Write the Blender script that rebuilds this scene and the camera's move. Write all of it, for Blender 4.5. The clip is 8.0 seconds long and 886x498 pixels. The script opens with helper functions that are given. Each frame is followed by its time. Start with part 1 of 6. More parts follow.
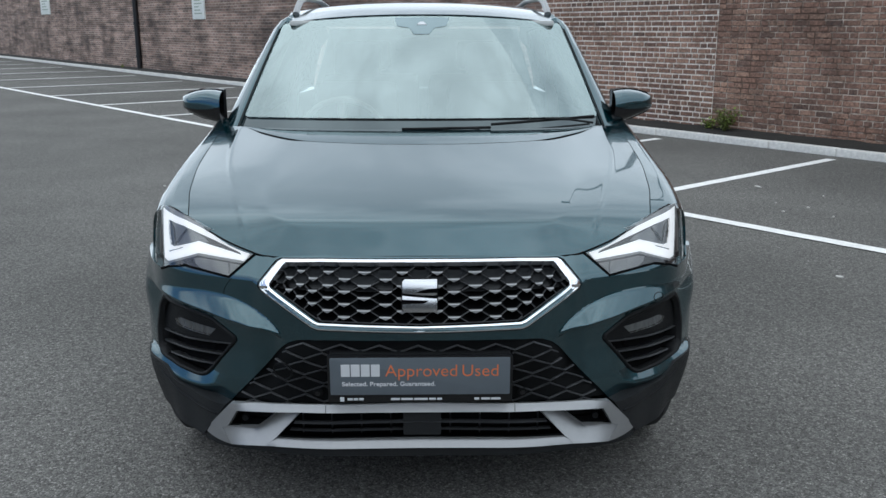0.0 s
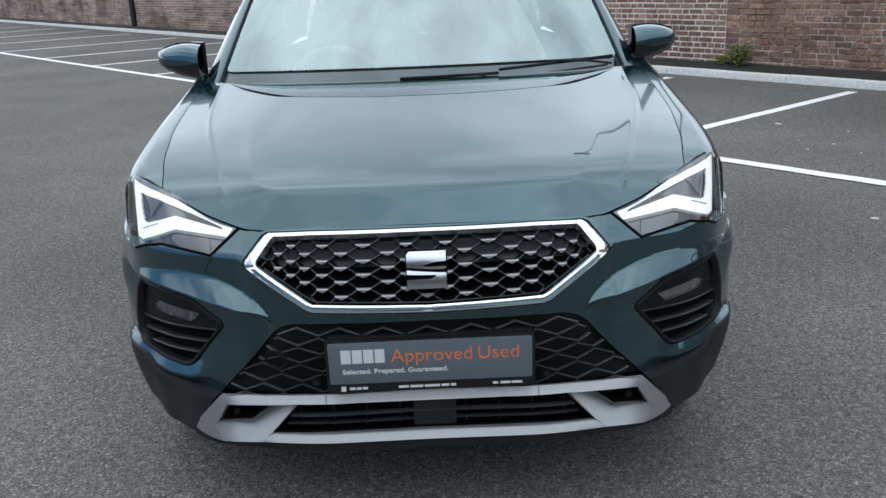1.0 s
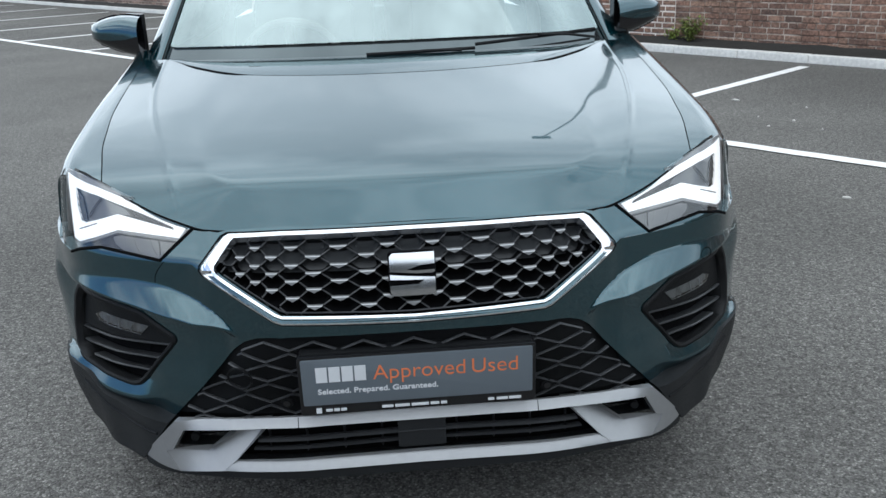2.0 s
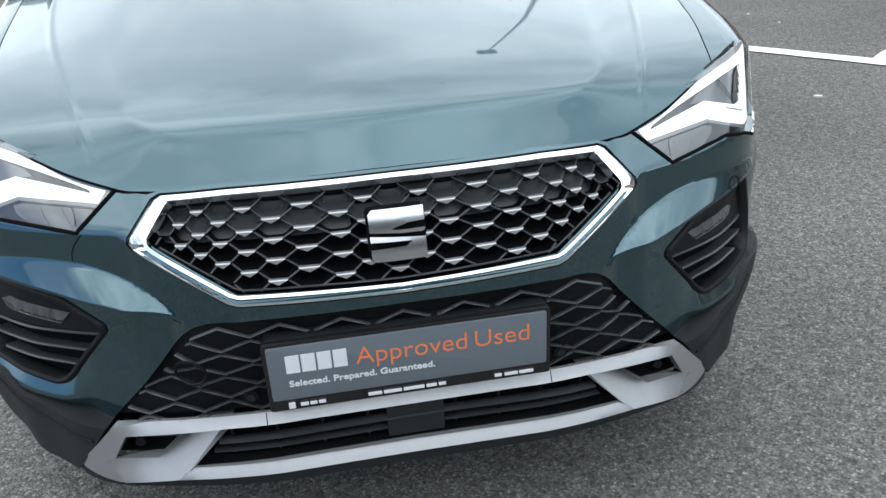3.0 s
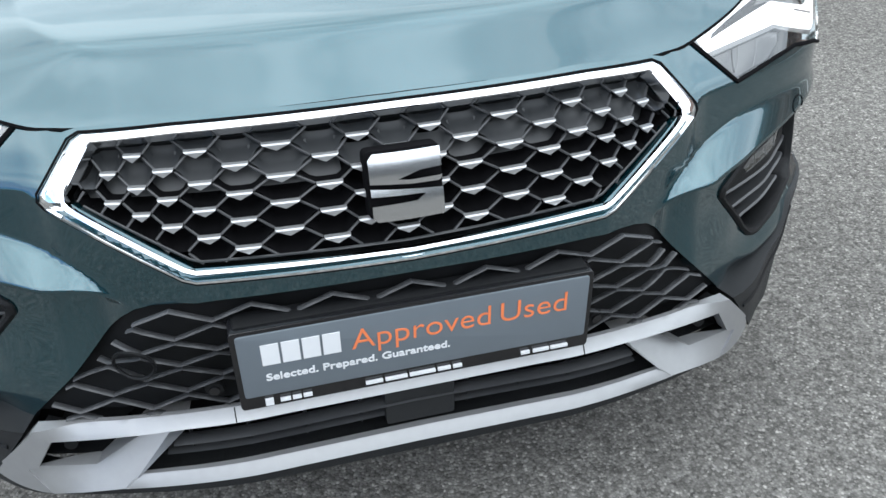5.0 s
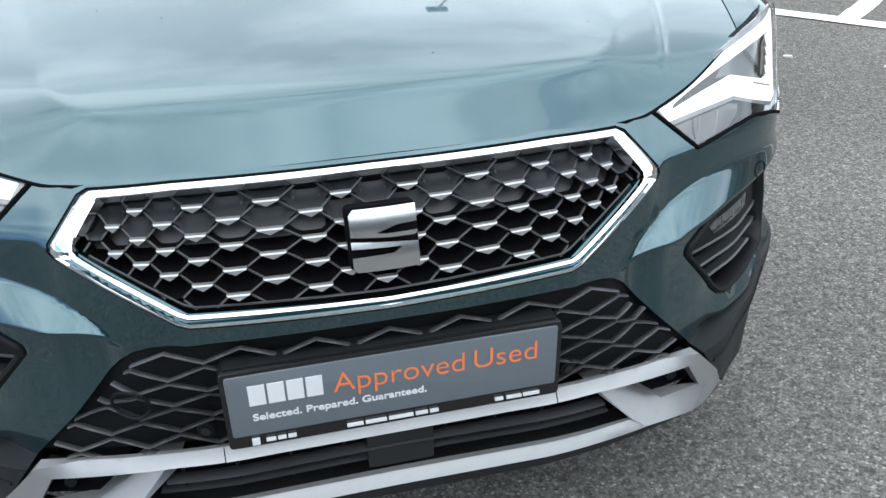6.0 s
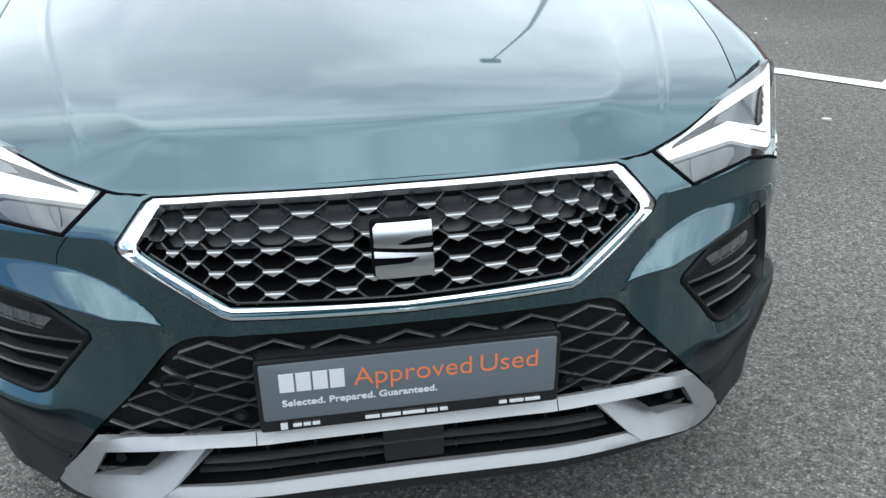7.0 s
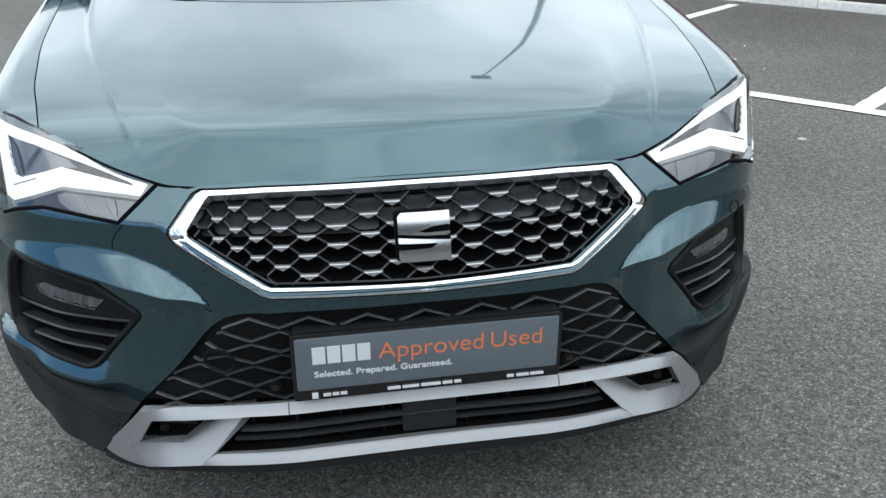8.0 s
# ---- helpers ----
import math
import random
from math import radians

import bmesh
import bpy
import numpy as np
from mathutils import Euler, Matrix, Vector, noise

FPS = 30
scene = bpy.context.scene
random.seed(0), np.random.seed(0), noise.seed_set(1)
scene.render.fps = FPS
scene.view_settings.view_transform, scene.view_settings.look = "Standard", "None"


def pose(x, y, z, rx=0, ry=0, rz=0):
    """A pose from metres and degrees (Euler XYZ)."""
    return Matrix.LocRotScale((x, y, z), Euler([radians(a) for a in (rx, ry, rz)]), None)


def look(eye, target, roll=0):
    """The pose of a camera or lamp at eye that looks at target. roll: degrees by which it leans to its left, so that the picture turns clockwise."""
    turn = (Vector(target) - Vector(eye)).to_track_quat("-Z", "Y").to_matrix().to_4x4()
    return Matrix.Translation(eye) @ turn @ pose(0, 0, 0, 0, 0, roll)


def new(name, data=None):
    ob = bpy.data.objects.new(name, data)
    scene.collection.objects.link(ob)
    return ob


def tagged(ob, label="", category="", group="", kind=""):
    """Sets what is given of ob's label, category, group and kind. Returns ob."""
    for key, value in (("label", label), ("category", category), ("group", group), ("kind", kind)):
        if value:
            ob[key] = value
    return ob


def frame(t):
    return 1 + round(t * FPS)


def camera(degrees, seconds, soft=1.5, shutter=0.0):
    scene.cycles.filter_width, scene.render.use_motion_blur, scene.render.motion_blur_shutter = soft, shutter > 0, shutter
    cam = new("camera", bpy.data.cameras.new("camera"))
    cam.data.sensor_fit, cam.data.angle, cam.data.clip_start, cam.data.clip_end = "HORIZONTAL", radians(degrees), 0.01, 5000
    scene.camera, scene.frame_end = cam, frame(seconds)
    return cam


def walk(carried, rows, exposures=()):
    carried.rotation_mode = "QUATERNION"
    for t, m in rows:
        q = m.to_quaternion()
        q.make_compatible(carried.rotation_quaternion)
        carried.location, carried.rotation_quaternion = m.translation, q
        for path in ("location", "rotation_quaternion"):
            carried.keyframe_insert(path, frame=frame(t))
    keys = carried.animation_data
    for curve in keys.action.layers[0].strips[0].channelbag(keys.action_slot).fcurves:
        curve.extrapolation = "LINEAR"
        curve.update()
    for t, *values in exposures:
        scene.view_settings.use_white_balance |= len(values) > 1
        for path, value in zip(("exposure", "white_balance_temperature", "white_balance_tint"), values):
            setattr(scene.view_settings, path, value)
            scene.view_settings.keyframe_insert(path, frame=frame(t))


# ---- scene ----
cam = camera(53.0, 8.0)
PATH = [
    (0, (0.047, -2.391, 1.509), (0.063, -0.451, 1.025), -0.0),
    (0.5, (0.018, -2.288, 1.494), (0.061, -0.364, 0.949), -0.6),
    (1, (0.051, -2.066, 1.475), (0.045, -0.156, 0.88), -2.4),
    (1.5, (0.041, -1.912, 1.469), (-0.009, -0.023, 0.814), -2.1),
    (1.7, (0.014, -1.859, 1.466), (0.015, 0.039, 0.836), -2.0),
    (2.8, (-0.169, -1.482, 1.392), (0.14, 0.324, 0.589), -2.5),
    (3, (-0.124, -1.38, 1.403), (0.126, 0.414, 0.555), -3.7),
    (3.5, (-0.071, -1.211, 1.358), (0.105, 0.516, 0.364), -3.4),
    (4, (-0.124, -1.073, 1.343), (0.058, 0.596, 0.257), -3.4),
    (4.5, (-0.207, -0.982, 1.343), (0.165, 0.65, 0.247), -1.5),
    (4.7, (-0.214, -0.953, 1.345), (0.183, 0.651, 0.219), -1.2),
    (5.8, (-0.169, -1.046, 1.352), (0.214, 0.663, 0.386), -2.8),
    (6, (-0.167, -1.08, 1.368), (0.209, 0.637, 0.413), -1.8),
    (6.5, (-0.108, -1.203, 1.377), (0.155, 0.577, 0.504), -2.6),
    (7, (-0.138, -1.286, 1.384), (0.131, 0.511, 0.548), -1.2),
    (7.5, (-0.23, -1.385, 1.392), (0.095, 0.41, 0.573), -0.5),
    (8, (-0.233, -1.48, 1.398), (0.078, 0.333, 0.615), -0.5),
]
walk(cam, [(t, look(eye, target, roll)) for t, eye, target, roll in PATH],
     [(0, 0, 6300, 11), (.6, .14, 6300, 11), (1, .19, 6300, 12), (1.5, .24, 6300, 11), (3, .79, 6480, 11), (4.5, 1.28, 6520, 12), (6, 1.07, 6510, 11), (7, .89, 6500, 10), (7.5, .82, 6500, 10), (8, .65, 6500, 10)])
from mathutils import geometry

# ---- light ----
world = bpy.data.worlds.new("overcast_sky")
scene.world = world
world.use_nodes = True
wn, wl = world.node_tree.nodes, world.node_tree.links
wn.clear()
w_out = wn.new("ShaderNodeOutputWorld")
w_bg = wn.new("ShaderNodeBackground")
w_sky = wn.new("ShaderNodeTexSky")
w_sky.sky_type = "NISHITA"
w_sky.sun_disc = False
w_sky.sun_elevation, w_sky.sun_rotation = radians(52), radians(160)
w_skygain = wn.new("ShaderNodeMix")
w_skygain.data_type, w_skygain.blend_type = "RGBA", "MULTIPLY"
w_skygain.inputs[0].default_value = 1.0
w_skygain.inputs[7].default_value = (0.45, 0.8, 1.25, 1)
w_tc = wn.new("ShaderNodeTexCoord")
w_map = wn.new("ShaderNodeMapping")
w_map.inputs["Scale"].default_value = (1.1, 1.1, 2.6)
w_n1 = wn.new("ShaderNodeTexNoise")
w_n1.inputs["Scale"].default_value = 2.5
w_n1.inputs["Detail"].default_value = 5.0
w_n1.inputs["Roughness"].default_value = 0.55
w_n1.inputs["Distortion"].default_value = 0.4
w_ramp = wn.new("ShaderNodeValToRGB")
w_ramp.color_ramp.elements[0].position = 0.38
w_ramp.color_ramp.elements[0].color = (9.2, 10.4, 11.2, 1)
w_ramp.color_ramp.elements[1].position = 0.62
w_ramp.color_ramp.elements[1].color = (15.2, 16.8, 17.7, 1)
w_mix = wn.new("ShaderNodeMix")
w_mix.data_type = "RGBA"
w_gap = wn.new("ShaderNodeTexNoise")
w_gap.inputs["Scale"].default_value, w_gap.inputs["Detail"].default_value = 1.3, 2.0
w_cover = wn.new("ShaderNodeMapRange")
w_cover.inputs["From Min"].default_value, w_cover.inputs["From Max"].default_value = 0.25, 0.35
w_cover.inputs["To Min"].default_value, w_cover.inputs["To Max"].default_value = 0.10, 0.90
wl.new(w_tc.outputs["Generated"], w_map.inputs["Vector"])
wl.new(w_map.outputs["Vector"], w_n1.inputs["Vector"])
wl.new(w_n1.outputs["Fac"], w_ramp.inputs["Fac"])
wl.new(w_sky.outputs["Color"], w_skygain.inputs[6])
wl.new(w_map.outputs["Vector"], w_gap.inputs["Vector"])
# the cloud breaks up to blue towards one side
w_side = wn.new("ShaderNodeVectorMath")
w_side.operation = "DOT_PRODUCT"
w_side.inputs[1].default_value = (-0.84, -0.54, -0.1)
wl.new(w_tc.outputs["Generated"], w_side.inputs[0])
w_thin = wn.new("ShaderNodeMapRange")
w_thin.inputs["From Min"].default_value, w_thin.inputs["From Max"].default_value = 0.45, 0.9
w_thin.inputs["To Min"].default_value, w_thin.inputs["To Max"].default_value = 0.0, -0.26
wl.new(w_side.outputs["Value"], w_thin.inputs["Value"])
w_sum = wn.new("ShaderNodeMath")
wl.new(w_gap.outputs["Fac"], w_sum.inputs[0])
wl.new(w_thin.outputs[0], w_sum.inputs[1])
wl.new(w_sum.outputs[0], w_cover.inputs["Value"])
wl.new(w_cover.outputs[0], w_mix.inputs[0])
wl.new(w_skygain.outputs[2], w_mix.inputs[6])
wl.new(w_ramp.outputs["Color"], w_mix.inputs[7])
wl.new(w_mix.outputs[2], w_bg.inputs["Color"])
w_bg.inputs["Strength"].default_value = 0.1
wl.new(w_bg.outputs["Background"], w_out.inputs["Surface"])

sun_data = bpy.data.lights.new("sun", "SUN")
sun_data.energy, sun_data.angle, sun_data.color = 0.6, radians(110), (1.0, 0.96, 0.9)
sun = new("sun", sun_data)
sun.matrix_world = look((-4, -3, 14), (0, 1.5, 0))


# ---- materials ----
def principled(name):
    m = bpy.data.materials.new(name)
    m.use_nodes = True
    return m, m.node_tree.nodes, m.node_tree.links, m.node_tree.nodes["Principled BSDF"]


def mat(name, color, rough=0.5, metal=0.0, vary=0.12, scale=30.0, bump=0.0, bump_scale=200.0, coat=0.0, rough_vary=0.08, spec=0.5, per_piece=0.0):
    """A surface with colour and gloss that vary at two scales, and fine relief."""
    m, n, l, b = principled(name)
    tc = n.new("ShaderNodeTexCoord")
    big, fine = n.new("ShaderNodeTexNoise"), n.new("ShaderNodeTexNoise")
    big.inputs["Scale"].default_value, big.inputs["Detail"].default_value = scale * 0.12, 4.0
    fine.inputs["Scale"].default_value, fine.inputs["Detail"].default_value = scale, 6.0
    l.new(tc.outputs["Object"], big.inputs["Vector"])
    l.new(tc.outputs["Object"], fine.inputs["Vector"])
    add = n.new("ShaderNodeMath")
    l.new(big.outputs["Fac"], add.inputs[0])
    l.new(fine.outputs["Fac"], add.inputs[1])
    ramp = n.new("ShaderNodeMapRange")
    ramp.inputs["From Min"].default_value, ramp.inputs["From Max"].default_value = 0.6, 1.4
    ramp.inputs["To Min"].default_value, ramp.inputs["To Max"].default_value = 1 - vary, 1 + vary
    l.new(add.outputs[0], ramp.inputs["Value"])
    fac = ramp.outputs[0]
    if per_piece:
        info = n.new("ShaderNodeObjectInfo")
        rr = n.new("ShaderNodeMapRange")
        rr.inputs["To Min"].default_value, rr.inputs["To Max"].default_value = 1 - per_piece, 1 + per_piece
        l.new(info.outputs["Random"], rr.inputs["Value"])
        mul = n.new("ShaderNodeMath")
        mul.operation = "MULTIPLY"
        l.new(fac, mul.inputs[0])
        l.new(rr.outputs[0], mul.inputs[1])
        fac = mul.outputs[0]
    sc = n.new("ShaderNodeVectorMath")
    sc.operation = "SCALE"
    sc.inputs[0].default_value = color
    l.new(fac, sc.inputs["Scale"])
    l.new(sc.outputs[0], b.inputs["Base Color"])
    rg = n.new("ShaderNodeMapRange")
    rg.inputs["To Min"].default_value, rg.inputs["To Max"].default_value = max(0.0, rough - rough_vary), min(1.0, rough + rough_vary)
    l.new(big.outputs["Fac"], rg.inputs["Value"])
    l.new(rg.outputs[0], b.inputs["Roughness"])
    b.inputs["Metallic"].default_value = metal
    b.inputs["Specular IOR Level"].default_value = spec
    if coat:
        b.inputs["Coat Weight"].default_value, b.inputs["Coat Roughness"].default_value = coat, 0.03
    if bump:
        bn = n.new("ShaderNodeTexNoise")
        bn.inputs["Scale"].default_value, bn.inputs["Detail"].default_value = bump_scale, 3.0
        l.new(tc.outputs["Object"], bn.inputs["Vector"])
        bp = n.new("ShaderNodeBump")
        bp.inputs["Strength"].default_value, bp.inputs["Distance"].default_value = bump, 0.004
        l.new(bn.outputs["Fac"], bp.inputs["Height"])
        l.new(bp.outputs["Normal"], b.inputs["Normal"])
    return m


def paint_material():
    """Dark green metallic paint under a clear coat, with fine flake and a little dust."""
    m, n, l, b = principled("green_metallic_paint")
    tc = n.new("ShaderNodeTexCoord")
    flake = n.new("ShaderNodeTexVoronoi")
    flake.inputs["Scale"].default_value = 1400.0
    l.new(tc.outputs["Object"], flake.inputs["Vector"])
    dust = n.new("ShaderNodeTexNoise")
    dust.inputs["Scale"].default_value, dust.inputs["Detail"].default_value = 3.0, 8.0
    l.new(tc.outputs["Object"], dust.inputs["Vector"])
    mix = n.new("ShaderNodeMix")
    mix.data_type = "RGBA"
    mix.inputs[6].default_value = (0.0020, 0.044, 0.057, 1)
    mix.inputs[7].default_value = (0.0026, 0.056, 0.072, 1)
    l.new(flake.outputs["Color"], mix.inputs[0])
    l.new(mix.outputs[2], b.inputs["Base Color"])
    b.inputs["Metallic"].default_value = 0.8
    b.inputs["Roughness"].default_value = 0.2
    b.inputs["Coat Weight"].default_value = 1.0
    b.inputs["Coat IOR"].default_value = 1.78
    cr = n.new("ShaderNodeMapRange")
    cr.inputs["To Min"].default_value, cr.inputs["To Max"].default_value = 0.012, 0.05
    l.new(dust.outputs["Fac"], cr.inputs["Value"])
    l.new(cr.outputs[0], b.inputs["Coat Roughness"])
    return m


def glass_material(name, tint, clear, gloss=(1.0, 1.0, 1.0)):
    """A thin pane: mostly clear, with a true mirror gloss that grows at a glancing angle."""
    m = bpy.data.materials.new(name)
    m.use_nodes = True
    n, l = m.node_tree.nodes, m.node_tree.links
    n.clear()
    out = n.new("ShaderNodeOutputMaterial")
    tr, gl, mx, fr = n.new("ShaderNodeBsdfTransparent"), n.new("ShaderNodeBsdfGlossy"), n.new("ShaderNodeMixShader"), n.new("ShaderNodeFresnel")
    tr.inputs["Color"].default_value = (*tint, 1)
    gl.inputs["Roughness"].default_value = 0.015
    gl.inputs["Color"].default_value = (*gloss, 1)
    fr.inputs["IOR"].default_value = clear
    l.new(fr.outputs["Fac"], mx.inputs["Fac"])
    l.new(tr.outputs[0], mx.inputs[1])
    l.new(gl.outputs[0], mx.inputs[2])
    l.new(mx.outputs[0], out.inputs["Surface"])
    return m


def emitter(name, color, strength):
    m, n, l, b = principled(name)
    b.inputs["Base Color"].default_value = (0.8, 0.8, 0.8, 1)
    b.inputs["Roughness"].default_value = 0.25
    b.inputs["Emission Color"].default_value = (*color, 1)
    b.inputs["Emission Strength"].default_value = strength
    return m


def asphalt_material():
    """Tarmac: dark binder with pale and dark stone chips, worn patches and real grain."""
    m, n, l, b = principled("tarmac")
    tc = n.new("ShaderNodeTexCoord")
    chips = n.new("ShaderNodeTexVoronoi")
    chips.inputs["Scale"].default_value = 165.0
    chips2 = n.new("ShaderNodeTexVoronoi")
    chips2.inputs["Scale"].default_value = 80.0
    patches = n.new("ShaderNodeTexNoise")
    patches.inputs["Scale"].default_value, patches.inputs["Detail"].default_value = 0.55, 7.0
    mid = n.new("ShaderNodeTexNoise")
    mid.inputs["Scale"].default_value, mid.inputs["Detail"].default_value = 38.0, 6.0
    for t in (chips, chips2, patches, mid):
        l.new(tc.outputs["Object"], t.inputs["Vector"])
    sep = n.new("ShaderNodeSeparateColor")
    l.new(chips.outputs["Color"], sep.inputs[0])
    ramp = n.new("ShaderNodeValToRGB")
    e = ramp.color_ramp.elements
    e[0].position, e[0].color = 0.0, (0.070, 0.067, 0.062, 1)
    e[1].position, e[1].color = 1.0, (0.27, 0.26, 0.24, 1)
    for p, c in ((0.22, (0.101, 0.097, 0.090, 1)), (0.5, (0.130, 0.125, 0.115, 1)), (0.86, (0.165, 0.159, 0.149, 1)), (0.93, (0.195, 0.187, 0.174, 1))):
        x = e.new(p)
        x.color = c
    l.new(sep.outputs[0], ramp.inputs["Fac"])
    sep2 = n.new("ShaderNodeSeparateColor")
    l.new(chips2.outputs["Color"], sep2.inputs[0])
    r2 = n.new("ShaderNodeMapRange")
    r2.inputs["From Min"].default_value, r2.inputs["From Max"].default_value = 0.0, 1.0
    r2.inputs["To Min"].default_value, r2.inputs["To Max"].default_value = 0.80, 1.20
    l.new(sep2.outputs[1], r2.inputs["Value"])
    r3 = n.new("ShaderNodeMapRange")
    r3.inputs["From Min"].default_value, r3.inputs["From Max"].default_value = 0.3, 0.7
    r3.inputs["To Min"].default_value, r3.inputs["To Max"].default_value = 0.85, 1.18
    l.new(patches.outputs["Fac"], r3.inputs["Value"])
    r4 = n.new("ShaderNodeMapRange")
    r4.inputs["From Min"].default_value, r4.inputs["From Max"].default_value = 0.3, 0.7
    r4.inputs["To Min"].default_value, r4.inputs["To Max"].default_value = 0.8, 1.2
    l.new(mid.outputs["Fac"], r4.inputs["Value"])
    m1, m2 = n.new("ShaderNodeMath"), n.new("ShaderNodeMath")
    m1.operation = m2.operation = "MULTIPLY"
    l.new(r2.outputs[0], m1.inputs[0])
    l.new(r3.outputs[0], m1.inputs[1])
    l.new(m1.outputs[0], m2.inputs[0])
    l.new(r4.outputs[0], m2.inputs[1])
    # painted relief: stone tops lightened as if lit, bitumen between them darkened
    gaps = n.new("ShaderNodeMapRange")
    gaps.inputs["From Min"].default_value, gaps.inputs["From Max"].default_value = 0.25, 0.75
    gaps.inputs["To Min"].default_value, gaps.inputs["To Max"].default_value = 1.17, 0.81
    l.new(chips.outputs["Distance"], gaps.inputs["Value"])
    m3 = n.new("ShaderNodeMath")
    m3.operation = "MULTIPLY"
    l.new(m2.outputs[0], m3.inputs[0])
    l.new(gaps.outputs[0], m3.inputs[1])
    sc = n.new("ShaderNodeVectorMath")
    sc.operation = "SCALE"
    l.new(ramp.outputs[0], sc.inputs[0])
    l.new(m3.outputs[0], sc.inputs["Scale"])
    l.new(sc.outputs[0], b.inputs["Base Color"])
    b.inputs["Roughness"].default_value = 0.9
    b.inputs["Specular IOR Level"].default_value = 0.12
    bp = n.new("ShaderNodeBump")
    bp.invert = True
    bp.inputs["Strength"].default_value, bp.inputs["Distance"].default_value = 0.6, 0.004
    l.new(chips.outputs["Distance"], bp.inputs["Height"])
    l.new(bp.outputs["Normal"], b.inputs["Normal"])
    return m


def brick_material(name, per_object):
    """Fired brick: each one its own red or brown, burnt and sooty in places."""
    m, n, l, b = principled(name)
    tc = n.new("ShaderNodeTexCoord")
    if per_object:
        info = n.new("ShaderNodeObjectInfo")
        rnd = info.outputs["Random"]
    else:
        info = n.new("ShaderNodeNewGeometry")
        rnd = info.outputs["Random Per Island"]
    ramp = n.new("ShaderNodeValToRGB")
    e = ramp.color_ramp.elements
    e[0].position, e[0].color = 0.0, (0.135, 0.083, 0.064, 1)
    e[1].position, e[1].color = 1.0, (0.35, 0.205, 0.145, 1)
    for p, c in ((0.12, (0.20, 0.115, 0.084, 1)), (0.5, (0.25, 0.138, 0.098, 1)), (0.85, (0.27, 0.165, 0.118, 1))):
        x = e.new(p)
        x.color = c
    l.new(rnd, ramp.inputs["Fac"])
    soot, grain = n.new("ShaderNodeTexNoise"), n.new("ShaderNodeTexNoise")
    soot.inputs["Scale"].default_value, soot.inputs["Detail"].default_value = 1.1, 6.0
    grain.inputs["Scale"].default_value, grain.inputs["Detail"].default_value = 34.0, 7.0
    geo = n.new("ShaderNodeNewGeometry")
    l.new(geo.outputs["Position"], soot.inputs["Vector"])
    l.new(geo.outputs["Position"], grain.inputs["Vector"])
    a, c = n.new("ShaderNodeMapRange"), n.new("ShaderNodeMapRange")
    a.inputs["From Min"].default_value, a.inputs["From Max"].default_value, a.inputs["To Min"].default_value, a.inputs["To Max"].default_value = 0.3, 0.7, 0.55, 1.35
    c.inputs["From Min"].default_value, c.inputs["From Max"].default_value, c.inputs["To Min"].default_value, c.inputs["To Max"].default_value = 0.3, 0.7, 0.45, 1.5
    l.new(soot.outputs["Fac"], a.inputs["Value"])
    l.new(grain.outputs["Fac"], c.inputs["Value"])
    mu = n.new("ShaderNodeMath")
    mu.operation = "MULTIPLY"
    l.new(a.outputs[0], mu.inputs[0])
    l.new(c.outputs[0], mu.inputs[1])
    sc = n.new("ShaderNodeVectorMath")
    sc.operation = "SCALE"
    l.new(ramp.outputs[0], sc.inputs[0])
    l.new(mu.outputs[0], sc.inputs["Scale"])
    l.new(sc.outputs[0], b.inputs["Base Color"])
    b.inputs["Roughness"].default_value = 0.9
    bp = n.new("ShaderNodeBump")
    bp.inputs["Strength"].default_value, bp.inputs["Distance"].default_value = 0.5, 0.006
    l.new(grain.outputs["Fac"], bp.inputs["Height"])
    l.new(bp.outputs["Normal"], b.inputs["Normal"])
    return m


def mortar_material(name, pale, dark, low, high):
    """Mortar whose joints are sound and pale in places, raked out and dirty in others."""
    m, n, l, b = principled(name)
    geo = n.new("ShaderNodeNewGeometry")
    wide, fine = n.new("ShaderNodeTexNoise"), n.new("ShaderNodeTexNoise")
    wide.inputs["Scale"].default_value, wide.inputs["Detail"].default_value = 1.7, 5.0
    fine.inputs["Scale"].default_value, fine.inputs["Detail"].default_value = 11.0, 4.0
    for t in (wide, fine):
        l.new(geo.outputs["Position"], t.inputs["Vector"])
    add = n.new("ShaderNodeMath")
    add.operation = "ADD"
    l.new(wide.outputs["Fac"], add.inputs[0])
    l.new(fine.outputs["Fac"], add.inputs[1])
    ramp = n.new("ShaderNodeValToRGB")
    half = n.new("ShaderNodeMath")
    half.operation = "MULTIPLY"
    half.inputs[1].default_value = 0.5
    l.new(add.outputs[0], half.inputs[0])
    e = ramp.color_ramp.elements
    e[0].position, e[0].color = low, (*dark, 1)
    e[1].position, e[1].color = high, (*pale, 1)
    l.new(half.outputs[0], ramp.inputs["Fac"])
    l.new(ramp.outputs[0], b.inputs["Base Color"])
    b.inputs["Roughness"].default_value = 0.95
    bp = n.new("ShaderNodeBump")
    bp.inputs["Strength"].default_value, bp.inputs["Distance"].default_value = 0.5, 0.006
    l.new(fine.outputs["Fac"], bp.inputs["Height"])
    l.new(bp.outputs["Normal"], b.inputs["Normal"])
    return m


